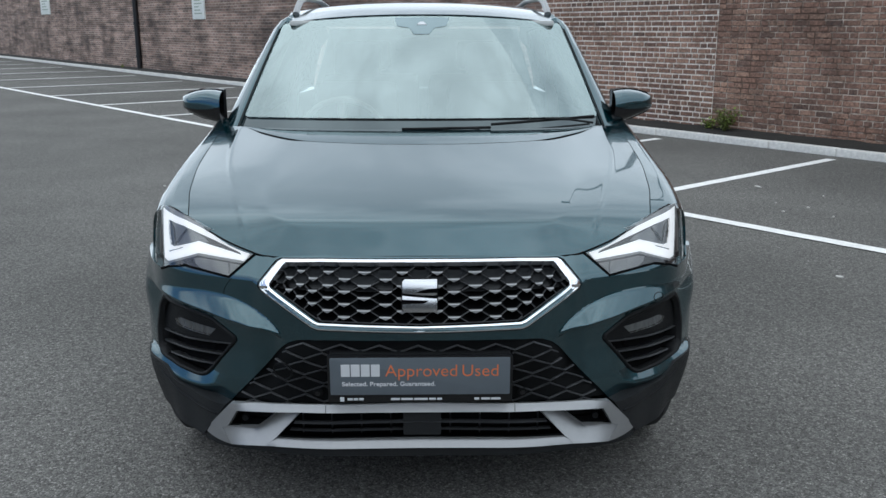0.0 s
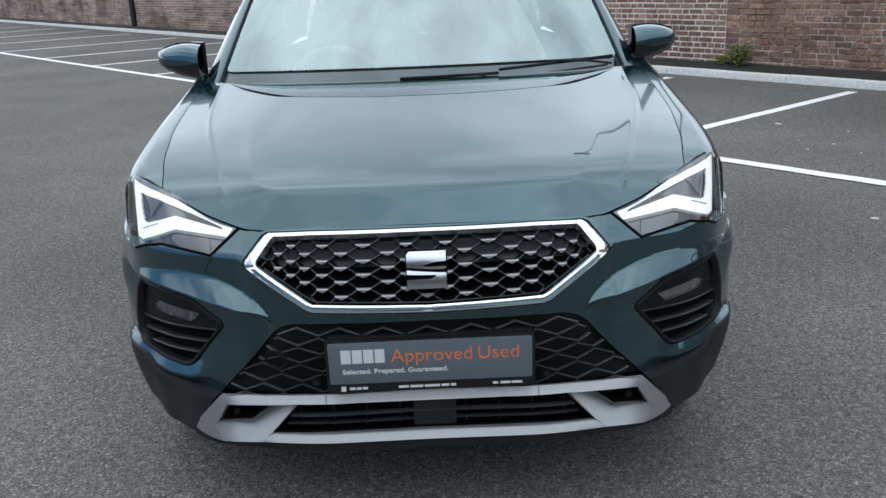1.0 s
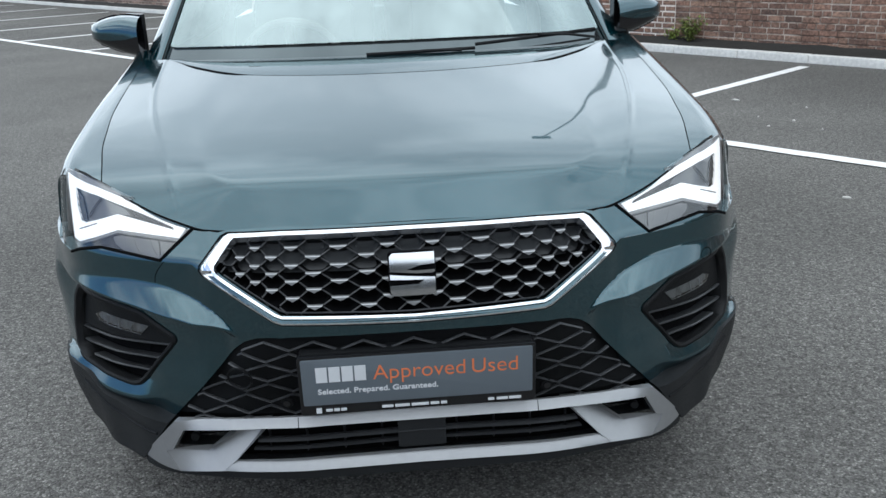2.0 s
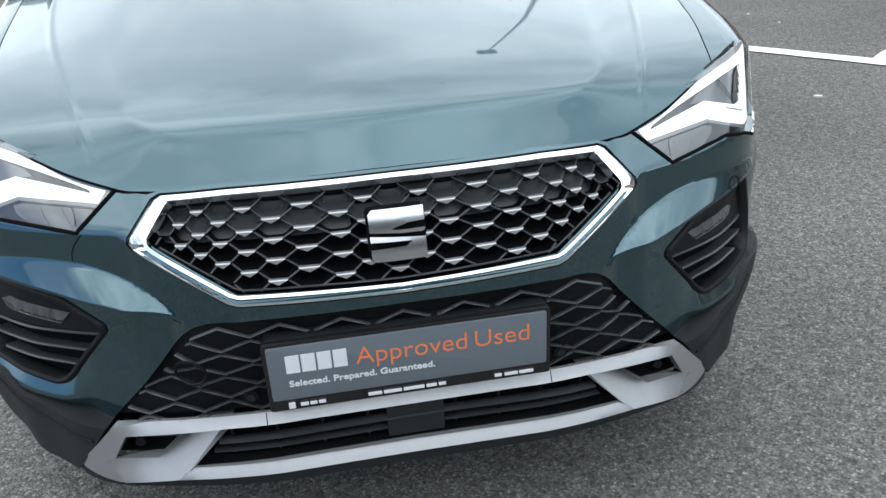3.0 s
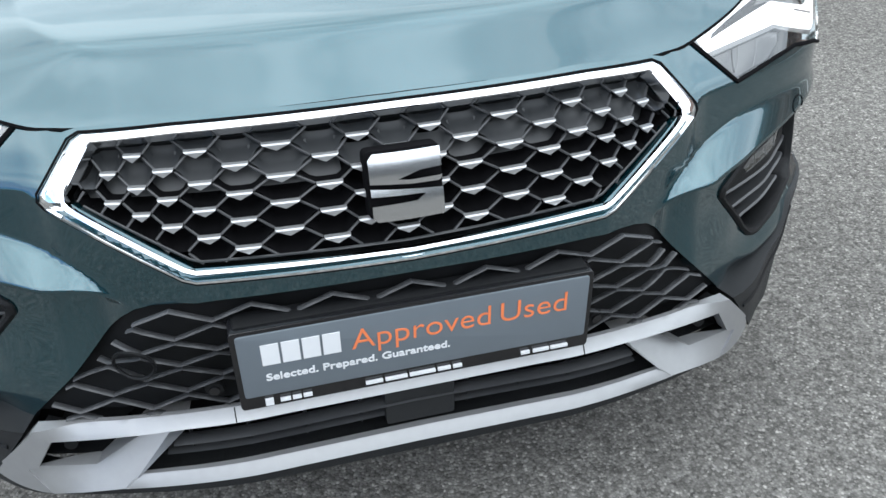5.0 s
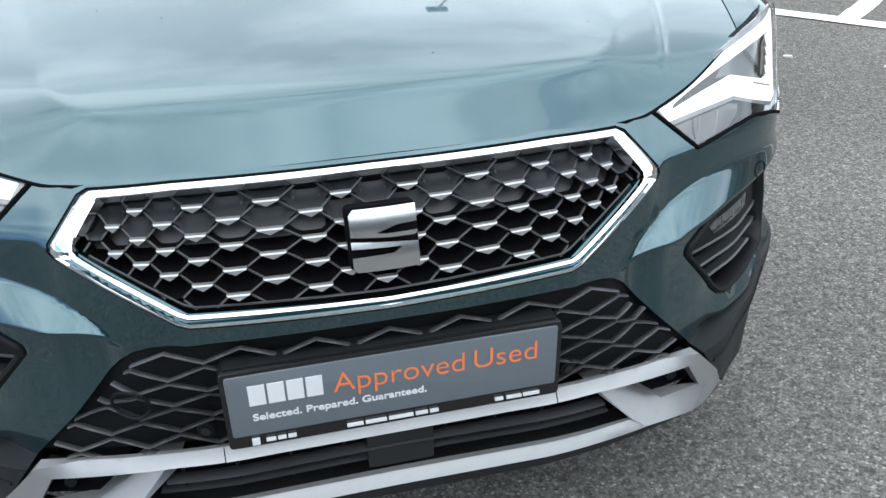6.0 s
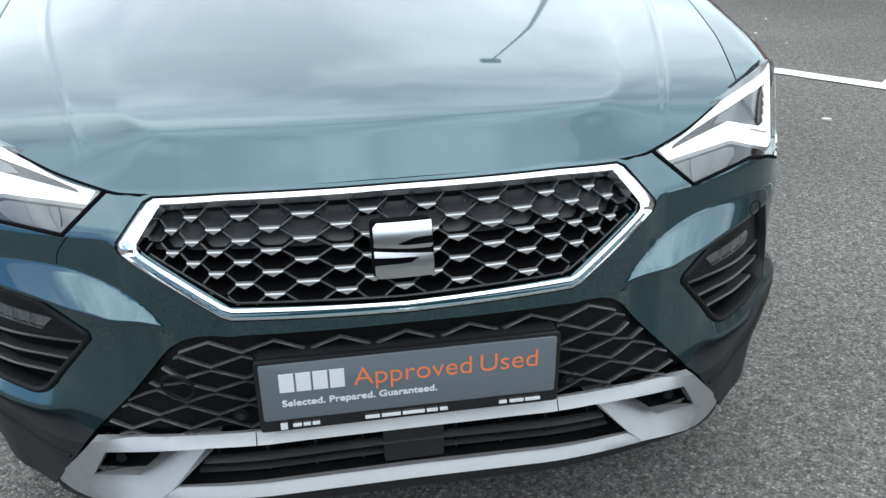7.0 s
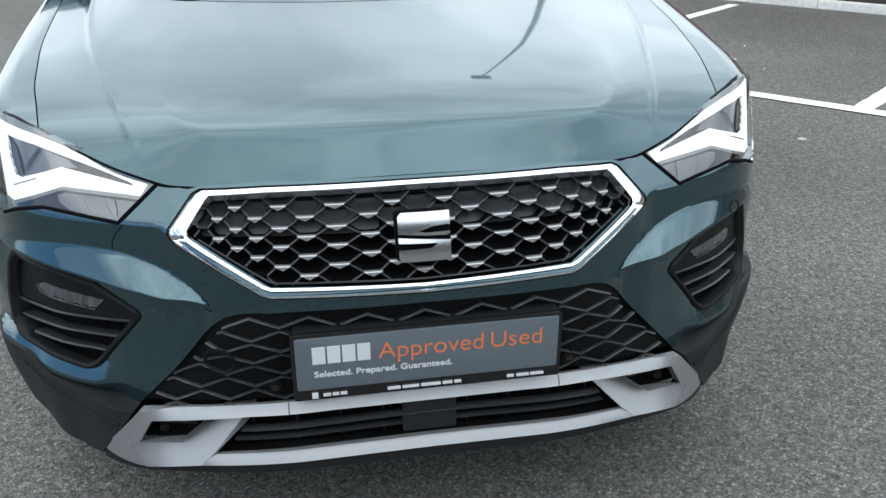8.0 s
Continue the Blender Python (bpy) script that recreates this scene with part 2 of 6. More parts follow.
def far_brick_material():
    """The wall where it stands too far off for single bricks: courses and soot streaks."""
    m, n, l, b = principled("far_brickwork")
    tc = n.new("ShaderNodeTexCoord")
    mp = n.new("ShaderNodeMapping")
    mp.inputs["Rotation"].default_value = (radians(90), 0, 0)
    br = n.new("ShaderNodeTexBrick")
    br.inputs["Scale"].default_value = 1.0
    br.inputs["Brick Width"].default_value, br.inputs["Row Height"].default_value = 0.225, 0.075
    br.inputs["Mortar Size"].default_value = 0.009
    br.inputs["Color1"].default_value = (0.150, 0.103, 0.085, 1)
    br.inputs["Color2"].default_value = (0.295, 0.185, 0.145, 1)
    br.inputs["Mortar"].default_value = (0.36, 0.295, 0.25, 1)
    l.new(tc.outputs["Object"], mp.inputs["Vector"])
    l.new(mp.outputs["Vector"], br.inputs["Vector"])
    soot, st = n.new("ShaderNodeTexNoise"), n.new("ShaderNodeMapping")
    st.inputs["Scale"].default_value = (1.2, 1.2, 0.25)
    soot.inputs["Scale"].default_value, soot.inputs["Detail"].default_value = 1.6, 7.0
    l.new(tc.outputs["Object"], st.inputs["Vector"])
    l.new(st.outputs["Vector"], soot.inputs["Vector"])
    a = n.new("ShaderNodeMapRange")
    a.inputs["From Min"].default_value, a.inputs["From Max"].default_value, a.inputs["To Min"].default_value, a.inputs["To Max"].default_value = 0.3, 0.7, 0.78, 1.20
    l.new(soot.outputs["Fac"], a.inputs["Value"])
    # whole courses weather together, in short runs
    run, rs = n.new("ShaderNodeTexNoise"), n.new("ShaderNodeMapping")
    rs.inputs["Scale"].default_value = (0.9, 0.9, 7.0)
    run.inputs["Scale"].default_value, run.inputs["Detail"].default_value = 1.0, 5.0
    l.new(tc.outputs["Object"], rs.inputs["Vector"])
    l.new(rs.outputs["Vector"], run.inputs["Vector"])
    a2 = n.new("ShaderNodeMapRange")
    a2.inputs["From Min"].default_value, a2.inputs["From Max"].default_value, a2.inputs["To Min"].default_value, a2.inputs["To Max"].default_value = 0.33, 0.67, 0.52, 1.42
    l.new(run.outputs["Fac"], a2.inputs["Value"])
    # soot gathers in blotches
    blot = n.new("ShaderNodeTexNoise")
    blot.inputs["Scale"].default_value, blot.inputs["Detail"].default_value = 0.8, 8.0
    l.new(tc.outputs["Object"], blot.inputs["Vector"])
    a3 = n.new("ShaderNodeMapRange")
    a3.inputs["From Min"].default_value, a3.inputs["From Max"].default_value, a3.inputs["To Min"].default_value, a3.inputs["To Max"].default_value = 0.36, 0.50, 0.55, 1.06
    l.new(blot.outputs["Fac"], a3.inputs["Value"])
    k1, k2 = n.new("ShaderNodeMath"), n.new("ShaderNodeMath")
    k1.operation = k2.operation = "MULTIPLY"
    l.new(a.outputs[0], k1.inputs[0])
    l.new(a2.outputs[0], k1.inputs[1])
    l.new(k1.outputs[0], k2.inputs[0])
    l.new(a3.outputs[0], k2.inputs[1])
    sc = n.new("ShaderNodeVectorMath")
    sc.operation = "SCALE"
    l.new(br.outputs["Color"], sc.inputs[0])
    l.new(k2.outputs[0], sc.inputs["Scale"])
    l.new(sc.outputs[0], b.inputs["Base Color"])
    b.inputs["Roughness"].default_value = 0.9
    bp = n.new("ShaderNodeBump")
    bp.invert = True
    bp.inputs["Strength"].default_value, bp.inputs["Distance"].default_value = 0.6, 0.008
    l.new(br.outputs["Fac"], bp.inputs["Height"])
    l.new(bp.outputs["Normal"], b.inputs["Normal"])
    return m


PAINT = paint_material()
TARMAC = asphalt_material()
CHROME = mat("polished_chrome", (0.86, 0.87, 0.88), 0.07, 1.0, 0.03, 20, rough_vary=0.03)
SATIN = mat("satin_silver_plastic", (0.315, 0.318, 0.320), 0.40, 0.6, 0.05, 60, 0.05, 500)
TIPS = mat("satin_silver_tips", (0.38, 0.385, 0.39), 0.30, 0.7, 0.06, 60)
BLACK = mat("grained_black_plastic", (0.005, 0.0054, 0.006), 0.55, 0.0, 0.15, 80, 0.25, 700, spec=0.2)
SCALE = mat("satin_grey_scales", (0.017, 0.0185, 0.020), 0.42, 0.0, 0.12, 60)
BADGE = mat("brushed_chrome_emblem", (0.62, 0.63, 0.64), 0.2, 1.0, 0.04, 20, rough_vary=0.03)
SLATGREY = mat("grey_vent_slats", (0.040, 0.042, 0.044), 0.36, 0.0, 0.12, 60)
BARGREY = mat("satin_grey_bars", (0.034, 0.035, 0.037), 0.42, 0.0, 0.12, 60)
GREYPL = mat("grained_grey_plastic", (0.013, 0.014, 0.015), 0.5, 0.0, 0.15, 80, 0.3, 700, spec=0.3)
GLOSSB = mat("gloss_black_plastic", (0.008, 0.008, 0.009), 0.12, 0.0, 0.1, 40, rough_vary=0.05)
# near-black: carries the shade of voids and gaps in its colour
DEEP = mat("near_black_fill", (0.0035, 0.0035, 0.004), 0.85, 0.0, 0.2, 20, spec=0.06)
RUBBER = mat("tyre_rubber", (0.020, 0.020, 0.021), 0.75, 0.0, 0.2, 50, 0.3, 300)
ALLOY = mat("alloy", (0.45, 0.46, 0.48), 0.28, 0.9, 0.06, 40)
LAMPREF = mat("lamp_reflector", (0.24, 0.25, 0.255), 0.30, 0.6, 0.1, 30)
LAMPPALE = mat("translucent_lamp_plastic", (0.25, 0.258, 0.262), 0.25, 0.0, 0.06, 30)
LAMPBLACK = mat("black_lamp_interior", (0.034, 0.037, 0.038), 0.2, 0.0, 0.1, 30)
FOG = mat("fog_reflector", (0.50, 0.51, 0.52), 0.22, 0.5, 0.08, 60)
LAMPGREY = mat("lamp_bezel", (0.14, 0.144, 0.148), 0.3, 0.3, 0.1, 30)
DRL = emitter("lit_daytime_strip", (0.95, 0.98, 1.0), 0.45)
CLEAR = glass_material("clear_lens", (0.95, 0.96, 0.96), 1.85)
SCREEN = glass_material("laminated_glass", (0.82, 0.90, 0.88), 3.9, (0.84, 1.0, 0.99))
DARKGLASS = mat("tinted_glass", (0.012, 0.014, 0.014), 0.06, 0.0, 0.1, 10, rough_vary=0.02)
PLATEGREY = mat("grey_plate_panel", (0.115, 0.135, 0.152), 0.38, 0.0, 0.05, 30)
WHITEINK = mat("white_print", (0.62, 0.63, 0.64), 0.5, 0.0, 0.03, 60)
ORANGEINK = mat("orange_print", (0.72, 0.19, 0.07), 0.5, 0.0, 0.03, 60)
FABRIC = mat("grey_seat_fabric", (0.10, 0.10, 0.105), 0.9, 0.0, 0.2, 200, 0.3, 500)
LINING = mat("pale_headlining", (0.52, 0.52, 0.50), 0.95, 0.0, 0.08, 100)
DASH = mat("dashboard_skin", (0.040, 0.042, 0.044), 0.6, 0.0, 0.1, 100, 0.2, 500)
CONCRETE = mat("kerb_concrete", (0.70, 0.685, 0.645), 0.9, 0.0, 0.22, 25, 0.4, 120)
# soil colour taken down to include the shade at the wall's foot
SOIL = mat("dark_soil", (0.019, 0.017, 0.014), 0.95, 0.0, 0.5, 30, 0.8, 60)
LINEPAINT = mat("worn_white_line_paint", (0.80, 0.79, 0.76), 0.75, 0.0, 0.16, 60, 0.5, 180)
MORTAR = mortar_material("grey_lime_mortar", (0.60, 0.50, 0.42), (0.13, 0.085, 0.065), 0.43, 0.58)
PALEMORTAR = mortar_material("pale_repointed_mortar", (0.86, 0.78, 0.70), (0.38, 0.29, 0.23), 0.36, 0.52)
BRICK = brick_material("fired_brick", True)
BRICKS = brick_material("fired_brick_mass", False)
FARBRICK = far_brick_material()
PIPE = mat("black_iron_pipe", (0.012, 0.012, 0.014), 0.5, 0.2, 0.2, 30)
SIGNWHITE = mat("white_sign_board", (0.72, 0.74, 0.70), 0.55, 0.0, 0.1, 20)
SIGNINK = mat("dull_green_print", (0.30, 0.36, 0.28), 0.6, 0.0, 0.1, 20)
LEAF = mat("weed_leaf", (0.21, 0.27, 0.05), 0.6, 0.0, 0.45, 40, per_piece=0.3)
STALK = mat("weed_stalk", (0.09, 0.10, 0.04), 0.7, 0.0, 0.2, 40)
SCRAP = mat("pale_litter", (0.62, 0.60, 0.56), 0.8, 0.0, 0.15, 60)
GALV = mat("galvanised_post", (0.05, 0.052, 0.055), 0.5, 0.5, 0.15, 20)
RENDERWALL = mat("grey_render", (0.065, 0.068, 0.072), 0.8, 0.0, 0.12, 6)
SHOPGLASS = mat("showroom_glazing", (0.05, 0.055, 0.06), 0.3, 0.0, 0.2, 3)


# ---- mesh helpers ----
def mesh_object(name, verts, faces, material, parent=None, label="", sharp=32.0, normals=None):
    """A mesh of its own; normals: one for each corner of the leading faces, from the true surface."""
    me = bpy.data.meshes.new(name)
    me.from_pydata([tuple(v) for v in verts], [], faces)
    me.materials.append(material)
    me.polygons.foreach_set("use_smooth", [True] * len(me.polygons))
    me.update()
    me.set_sharp_from_angle(angle=radians(sharp))
    if normals is not None:
        ns = list(normals)
        for p in me.polygons:
            if p.loop_start >= len(ns):
                ns.extend([tuple(p.normal)] * p.loop_total)
        me.normals_split_custom_set(ns)
    ob = new(name, me)
    if parent is not None:
        ob.parent = parent
    if label:
        ob["label"] = label
    return ob


def part(name, bm, material, parent, label="", sharp=32.0):
    me = bpy.data.meshes.new(name)
    bm.to_mesh(me)
    bm.free()
    me.materials.append(material)
    me.polygons.foreach_set("use_smooth", [True] * len(me.polygons))
    me.update()
    me.set_sharp_from_angle(angle=radians(sharp))
    ob = new(name, me)
    if parent is not None:
        ob.parent = parent
    if label:
        ob["label"] = label
    return ob


def empty(name, x=0, y=0, z=0, parent=None):
    ob = new(name)
    ob.empty_display_size = 0.1
    ob.location = (x, y, z)
    if parent is not None:
        ob.parent = parent
    return ob


def box(bm, x0, x1, y0, y1, z0, z1, bevel=0.0, m=None):
    """A block with rounded edges, added to bm."""
    r = bmesh.ops.create_cube(bm, size=1)["verts"]
    for v in r:
        v.co = Vector(((x0 + x1) / 2 + v.co.x * (x1 - x0), (y0 + y1) / 2 + v.co.y * (y1 - y0), (z0 + z1) / 2 + v.co.z * (z1 - z0)))
    vs = r
    if bevel:
        es = {e for v in r for e in v.link_edges}
        out = bmesh.ops.bevel(bm, geom=list(es), offset=bevel, segments=2, profile=0.6, affect="EDGES")
        vs = list({v for f in out["faces"] for v in f.verts} | {v for v in r if v.is_valid})
    if m is not None:
        bmesh.ops.transform(bm, matrix=m, verts=vs)
    return vs


def tube(bm, pts, r, n=6, rz=None, closed=False):
    """A rod of radius r (rz upright) along pts."""
    pts = [Vector(p) for p in pts]
    rz = r if rz is None else rz
    rings = []
    for i, p in enumerate(pts):
        a = pts[i - 1] if i or closed else p
        b = pts[(i + 1) % len(pts)] if i < len(pts) - 1 or closed else p
        d = (b - a).normalized()
        up = Vector((0, 0, 1)) if abs(d.z) < 0.95 else Vector((0, 1, 0))
        side = d.cross(up).normalized()
        up = side.cross(d)
        rings.append([bm.verts.new(p + side * (r * math.cos(2 * math.pi * k / n)) + up * (rz * math.sin(2 * math.pi * k / n))) for k in range(n)])
    for i in range(len(rings) - (0 if closed else 1)):
        A, B = rings[i], rings[(i + 1) % len(rings)]
        for k in range(n):
            bm.faces.new((A[k], A[(k + 1) % n], B[(k + 1) % n], B[k]))
    if not closed:
        bm.faces.new(rings[0][::-1])
        bm.faces.new(rings[-1])


def inside(P, poly):
    """Which of the points P lie in the polygon."""
    P, poly = np.asarray(P, float), np.asarray(poly, float)
    x, y = P[:, 0], P[:, 1]
    c = np.zeros(len(P), bool)
    j = len(poly) - 1
    for i in range(len(poly)):
        (xi, yi), (xj, yj) = poly[i], poly[j]
        if yi != yj:
            c ^= ((yi > y) != (yj > y)) & (x < (xj - xi) * (y - yi) / (yj - yi) + xi)
        j = i
    return c


def dense(loop, step, closed=True):
    out = []
    n = len(loop)
    for i in range(n if closed else n - 1):
        a, b = np.array(loop[i], float), np.array(loop[(i + 1) % n], float)
        k = max(1, int(math.ceil(np.hypot(*(b - a)) / step)))
        out += [tuple(a + (b - a) * t / k) for t in range(k)]
    if not closed:
        out.append(tuple(loop[-1]))
    return out


def rounded(loop, r, n=4):
    """The polygon with its corners rounded."""
    out = []
    m = len(loop)
    for i in range(m):
        a, b, c = (np.array(loop[(i + k) % m], float) for k in (-1, 0, 1))
        la, lc = np.hypot(*(a - b)), np.hypot(*(c - b))
        q = min(r, la * 0.45, lc * 0.45)
        p0, p1 = b + (a - b) / la * q, b + (c - b) / lc * q
        for k in range(n + 1):
            t = k / n
            out.append(tuple(p0 * (1 - t) ** 2 + b * 2 * t * (1 - t) + p1 * t * t))
    return out


def mirror2(loop):
    """A half outline from the middle outwards, closed by its mirror image."""
    return list(loop) + [(-u, v) for u, v in reversed(loop) if abs(u) > 1e-6]


def sheet(outer, holes, res, lines=()):
    """The outline with its holes as small triangles: points and faces in the plane."""
    pts, edges = [], []

    def add(loop, closed=True):
        d = dense(loop, res, closed)
        s = len(pts)
        pts.extend(d)
        k = len(d)
        edges.extend((s + i, s + (i + 1) % k) for i in range(k if closed else k - 1))

    add(outer)
    for h in holes:
        add(h)
    for ln in lines:
        add(ln, False)
    rim = np.array(pts)
    lo, hi = rim.min(0), rim.max(0)
    gx, gy = np.meshgrid(np.arange(lo[0] + res / 2, hi[0], res), np.arange(lo[1] + res / 2, hi[1], res))
    gx = gx + (np.arange(gx.shape[0]) % 2)[:, None] * res / 2
    G = np.stack([gx.ravel(), gy.ravel()], 1)
    keep = inside(G, outer)
    for h in holes:
        keep &= ~inside(G, h)
    G = G[keep]
    if len(G):
        near = np.array([np.min((rim[:, 0] - g[0]) ** 2 + (rim[:, 1] - g[1]) ** 2) for g in G])
        G = G[near > (0.55 * res) ** 2]
    V, E, T, *_ = geometry.delaunay_2d_cdt([Vector(p) for p in pts] + [Vector(g) for g in G], edges, [], 0, 1e-7)
    V = np.array([(v.x, v.y) for v in V])
    T = [t for t in T if len(t) == 3]
    C = V[np.array(T)].mean(1)
    ok = inside(C, outer)
    for h in holes:
        ok &= ~inside(C, h)
    F = []
    for t, k in zip(T, ok):
        if k:
            a, b, c = V[list(t)]
            F.append(tuple(t) if (b[0] - a[0]) * (c[1] - a[1]) - (b[1] - a[1]) * (c[0] - a[0]) > 0 else tuple(t[::-1]))
    return V, F


def normal_at(fn, u, v, e=0.002):
    n = (fn(u + e, v) - fn(u - e, v)).cross(fn(u, v + e) - fn(u, v - e))
    return n.normalized()


def skin(name, outer, holes, fn, material, parent, off=0.0, depth=0.02, res=0.03, label="", lines=(), mirror=False, sharp=30.0, swell=None, true_normals=False):
    """A curved panel with folded edges: the outline, laid on the surface fn and lifted by off."""
    V, F = sheet(outer, holes, res, lines)
    P, B, NV = [], [], []
    for u, v in V:
        p, n = fn(u, v), normal_at(fn, u, v, .004 if true_normals else .002)
        NV.append(n)
        P.append(p + n * (off + (swell(u, v) if swell else 0.0)))
        B.append(p + n * (off - depth))
    count = {}
    for f in F:
        for i in range(3):
            a, b = f[i], f[(i + 1) % 3]
            count[(a, b)] = count.get((a, b), 0) + 1
    verts, faces = [p.copy() for p in P], list(F)
    if depth:
        idx = {}

        def back(i):
            if i not in idx:
                idx[i] = len(verts)
                verts.append(B[i].copy())
            return idx[i]

        for a, b in count:
            if (b, a) not in count:
                faces.append((b, a, back(a), back(b)))
    if mirror:
        for p in verts:
            p.x = -p.x
        for n in NV:
            n.x = -n.x
        faces = [f[::-1] for f in faces]
    ns = [tuple(NV[i]) for f in faces[:len(F)] for i in f] if true_normals else None
    return mesh_object(name, verts, faces, material, parent, label, sharp, ns)


def band(name, outer, inner, fn, material, parent, profile, label="", mirror=False, step=0.02, sharp=40.0):
    """A moulded frame between two matching outlines; profile: (way across, lift) pairs, or a function of the place that gives them."""
    n = len(outer)
    o, i2 = [], []
    for k in range(n):
        a, b, c, d = (np.array(x, float) for x in (outer[k], outer[(k + 1) % n], inner[k], inner[(k + 1) % n]))
        q = max(1, int(np.hypot(*(b - a)) / step))
        for t in range(q):
            o.append(a + (b - a) * t / q)
            i2.append(c + (d - c) * t / q)
    verts, faces = [], []
    at = profile if callable(profile) else lambda u, v: profile
    m = len(at(0, 0))
    for a, c in zip(o, i2):
        for w, h in at(*((a + c) / 2)):
            u, v = a + (c - a) * w
            verts.append(fn(u, v) + normal_at(fn, u, v) * h)
    N = len(o)
    area = sum(o[k][0] * o[(k + 1) % N][1] - o[(k + 1) % N][0] * o[k][1] for k in range(N))
    for k in range(N):
        for j in range(m - 1):
            f = (k * m + j, ((k + 1) % N) * m + j, ((k + 1) % N) * m + j + 1, k * m + j + 1)
            faces.append(f if area > 0 else f[::-1])
    if mirror:
        verts = [Vector((-p.x, p.y, p.z)) for p in verts]
        faces = [f[::-1] for f in faces]
    return mesh_object(name, verts, faces, material, parent, label, sharp)


def smooth(a, b, x):
    t = min(1.0, max(0.0, (x - a) / (b - a)))
    return t * t * (3 - 2 * t)


def spline_table(rows, n=16):
    """A smooth curve through the rows, as a function."""
    P = [np.array(r, float) for r in rows]
    P = [2 * P[0] - P[1]] + P + [2 * P[-1] - P[-2]]
    out = []
    for i in range(1, len(P) - 2):
        for k in range(n):
            t = k / n
            out.append(0.5 * (2 * P[i] + (P[i + 1] - P[i - 1]) * t + (2 * P[i - 1] - 5 * P[i] + 4 * P[i + 1] - P[i + 2]) * t * t + (3 * P[i] - P[i - 1] - 3 * P[i + 1] + P[i + 2]) * t ** 3))
    out.append(P[-2])
    A = np.array(out)
    return lambda x: float(np.interp(x, A[:, 0], A[:, 1]))


# ---- ground ----
g = bmesh.new()
bmesh.ops.create_grid(g, x_segments=60, y_segments=60, size=1.0)
for v in g.verts:
    v.co = Vector((math.copysign(abs(v.co.x) ** 3, v.co.x) * 900, math.copysign(abs(v.co.y) ** 3, v.co.y) * 900, 0))
ground = part("ground", g, TARMAC, None)
tagged(ground, "dark grey tarmac of a car park, worn and chipped", "ground", kind="structure")

# the car park's own axes: along the wall, into the wall, up
PARK = Matrix.Translation((0, 14.725, 0)) @ Matrix.Rotation(radians(-53.17), 4, "Z")
WALL_Y = 0.50


def line_mark(a, b, width=0.10, lift=0.004):
    """A painted stripe, slightly ragged along its edges."""
    a, b = Vector((*a, 0)), Vector((*b, 0))
    d = (b - a).normalized()
    s = Vector((-d.y, d.x, 0))
    n = max(4, int((b - a).length / 0.12))
    verts, faces = [], []
    for i in range(n + 1):
        p = a + (b - a) * i / n
        j0, j1 = random.uniform(-0.004, 0.004), random.uniform(-0.004, 0.004)
        verts += [p - s * (width / 2 + j0) + Vector((0, 0, lift)), p + s * (width / 2 + j1) + Vector((0, 0, lift))]
    for i in range(n):
        faces.append((2 * i, 2 * i + 2, 2 * i + 3, 2 * i + 1))
    ob = mesh_object("bay_marking", verts, faces, LINEPAINT)
    return tagged(ob, "worn white painted bay line on the tarmac", "road marking", "bay lines", "structure")


def edge_point(x):
    return (x, 21.02 - 1.215 * (x + 11.23))


line_mark(edge_point(-26.0), edge_point(5.2), 0.135, 0.008)
for bx, length in ((-23.4, 5.3), (-20.9, 5.2), (-18.4, 5.1), (-15.9, 5.0), (-13.4, 4.9), (-10.95, 4.8), (-8.72, 4.65), (-6.72, 4.5), (-4.84, 4.4), (-3.2, 4.25), (-1.6, 4.12), (0.02, 4.1), (1.63, 4.02), (3.25, 4.0)):
    p0 = edge_point(bx)
    line_mark(p0, (p0[0] + 0.766 * length, p0[1] + 0.643 * length), 0.125 if bx > -6 else 0.145)

# kerb, in lengths with open joints
kerb = empty("kerb")
kerb.matrix_world = PARK
tagged(kerb, "pale concrete kerb along the foot of the wall", "kerb", kind="structure")
kb = bmesh.new()
box(kb, -0.455, 0.455, 0.0, 0.12, -0.05, 0.092, 0.014)
kerb_mesh = part("kerb_stone", kb, CONCRETE, kerb).data
bpy.data.objects["kerb_stone"].location.x = -44.5
for i in range(1, 72):
    k = new("kerb_stone", kerb_mesh)
    k.parent = kerb
    k.location = (-44.5 + i * 0.915, random.uniform(-0.004, 0.004), random.uniform(-0.004, 0.003))

# planted strip of soil behind the kerb
sb = bmesh.new()
bmesh.ops.create_grid(sb, x_segments=260, y_segments=4, size=1.0)
for v in sb.verts:
    v.co = Vector((-12 + v.co.x * 33, 0.31 + v.co.y * 0.19, 0.075 + 0.07 * max(0.0, v.co.y + 1) / 2 + 0.025 * noise.noise(Vector((v.co.x * 90, v.co.y * 3, 0)))))
soil = part("soil_strip", sb, SOIL, None)
soil.matrix_world = PARK
tagged(soil, "narrow strip of soil below the wall, darkened for its shade", "soil", kind="structure")

# ---- brick wall ----
wall = empty("wall_north")
wall.matrix_world = PARK
tagged(wall, "tall old red-brown brick wall, sooty and partly repointed", "wall", kind="structure")
NEAR0, NEAR1, SPLIT, WALL_H = 2.4, 12.0, 5.94, 3.3


def slab(name, x0, x1, y0, y1, z0, z1, material, label=""):
    b = bmesh.new()
    box(b, x0, x1, y0, y1, z0, z1)
    return part(name, b, material, wall, label)


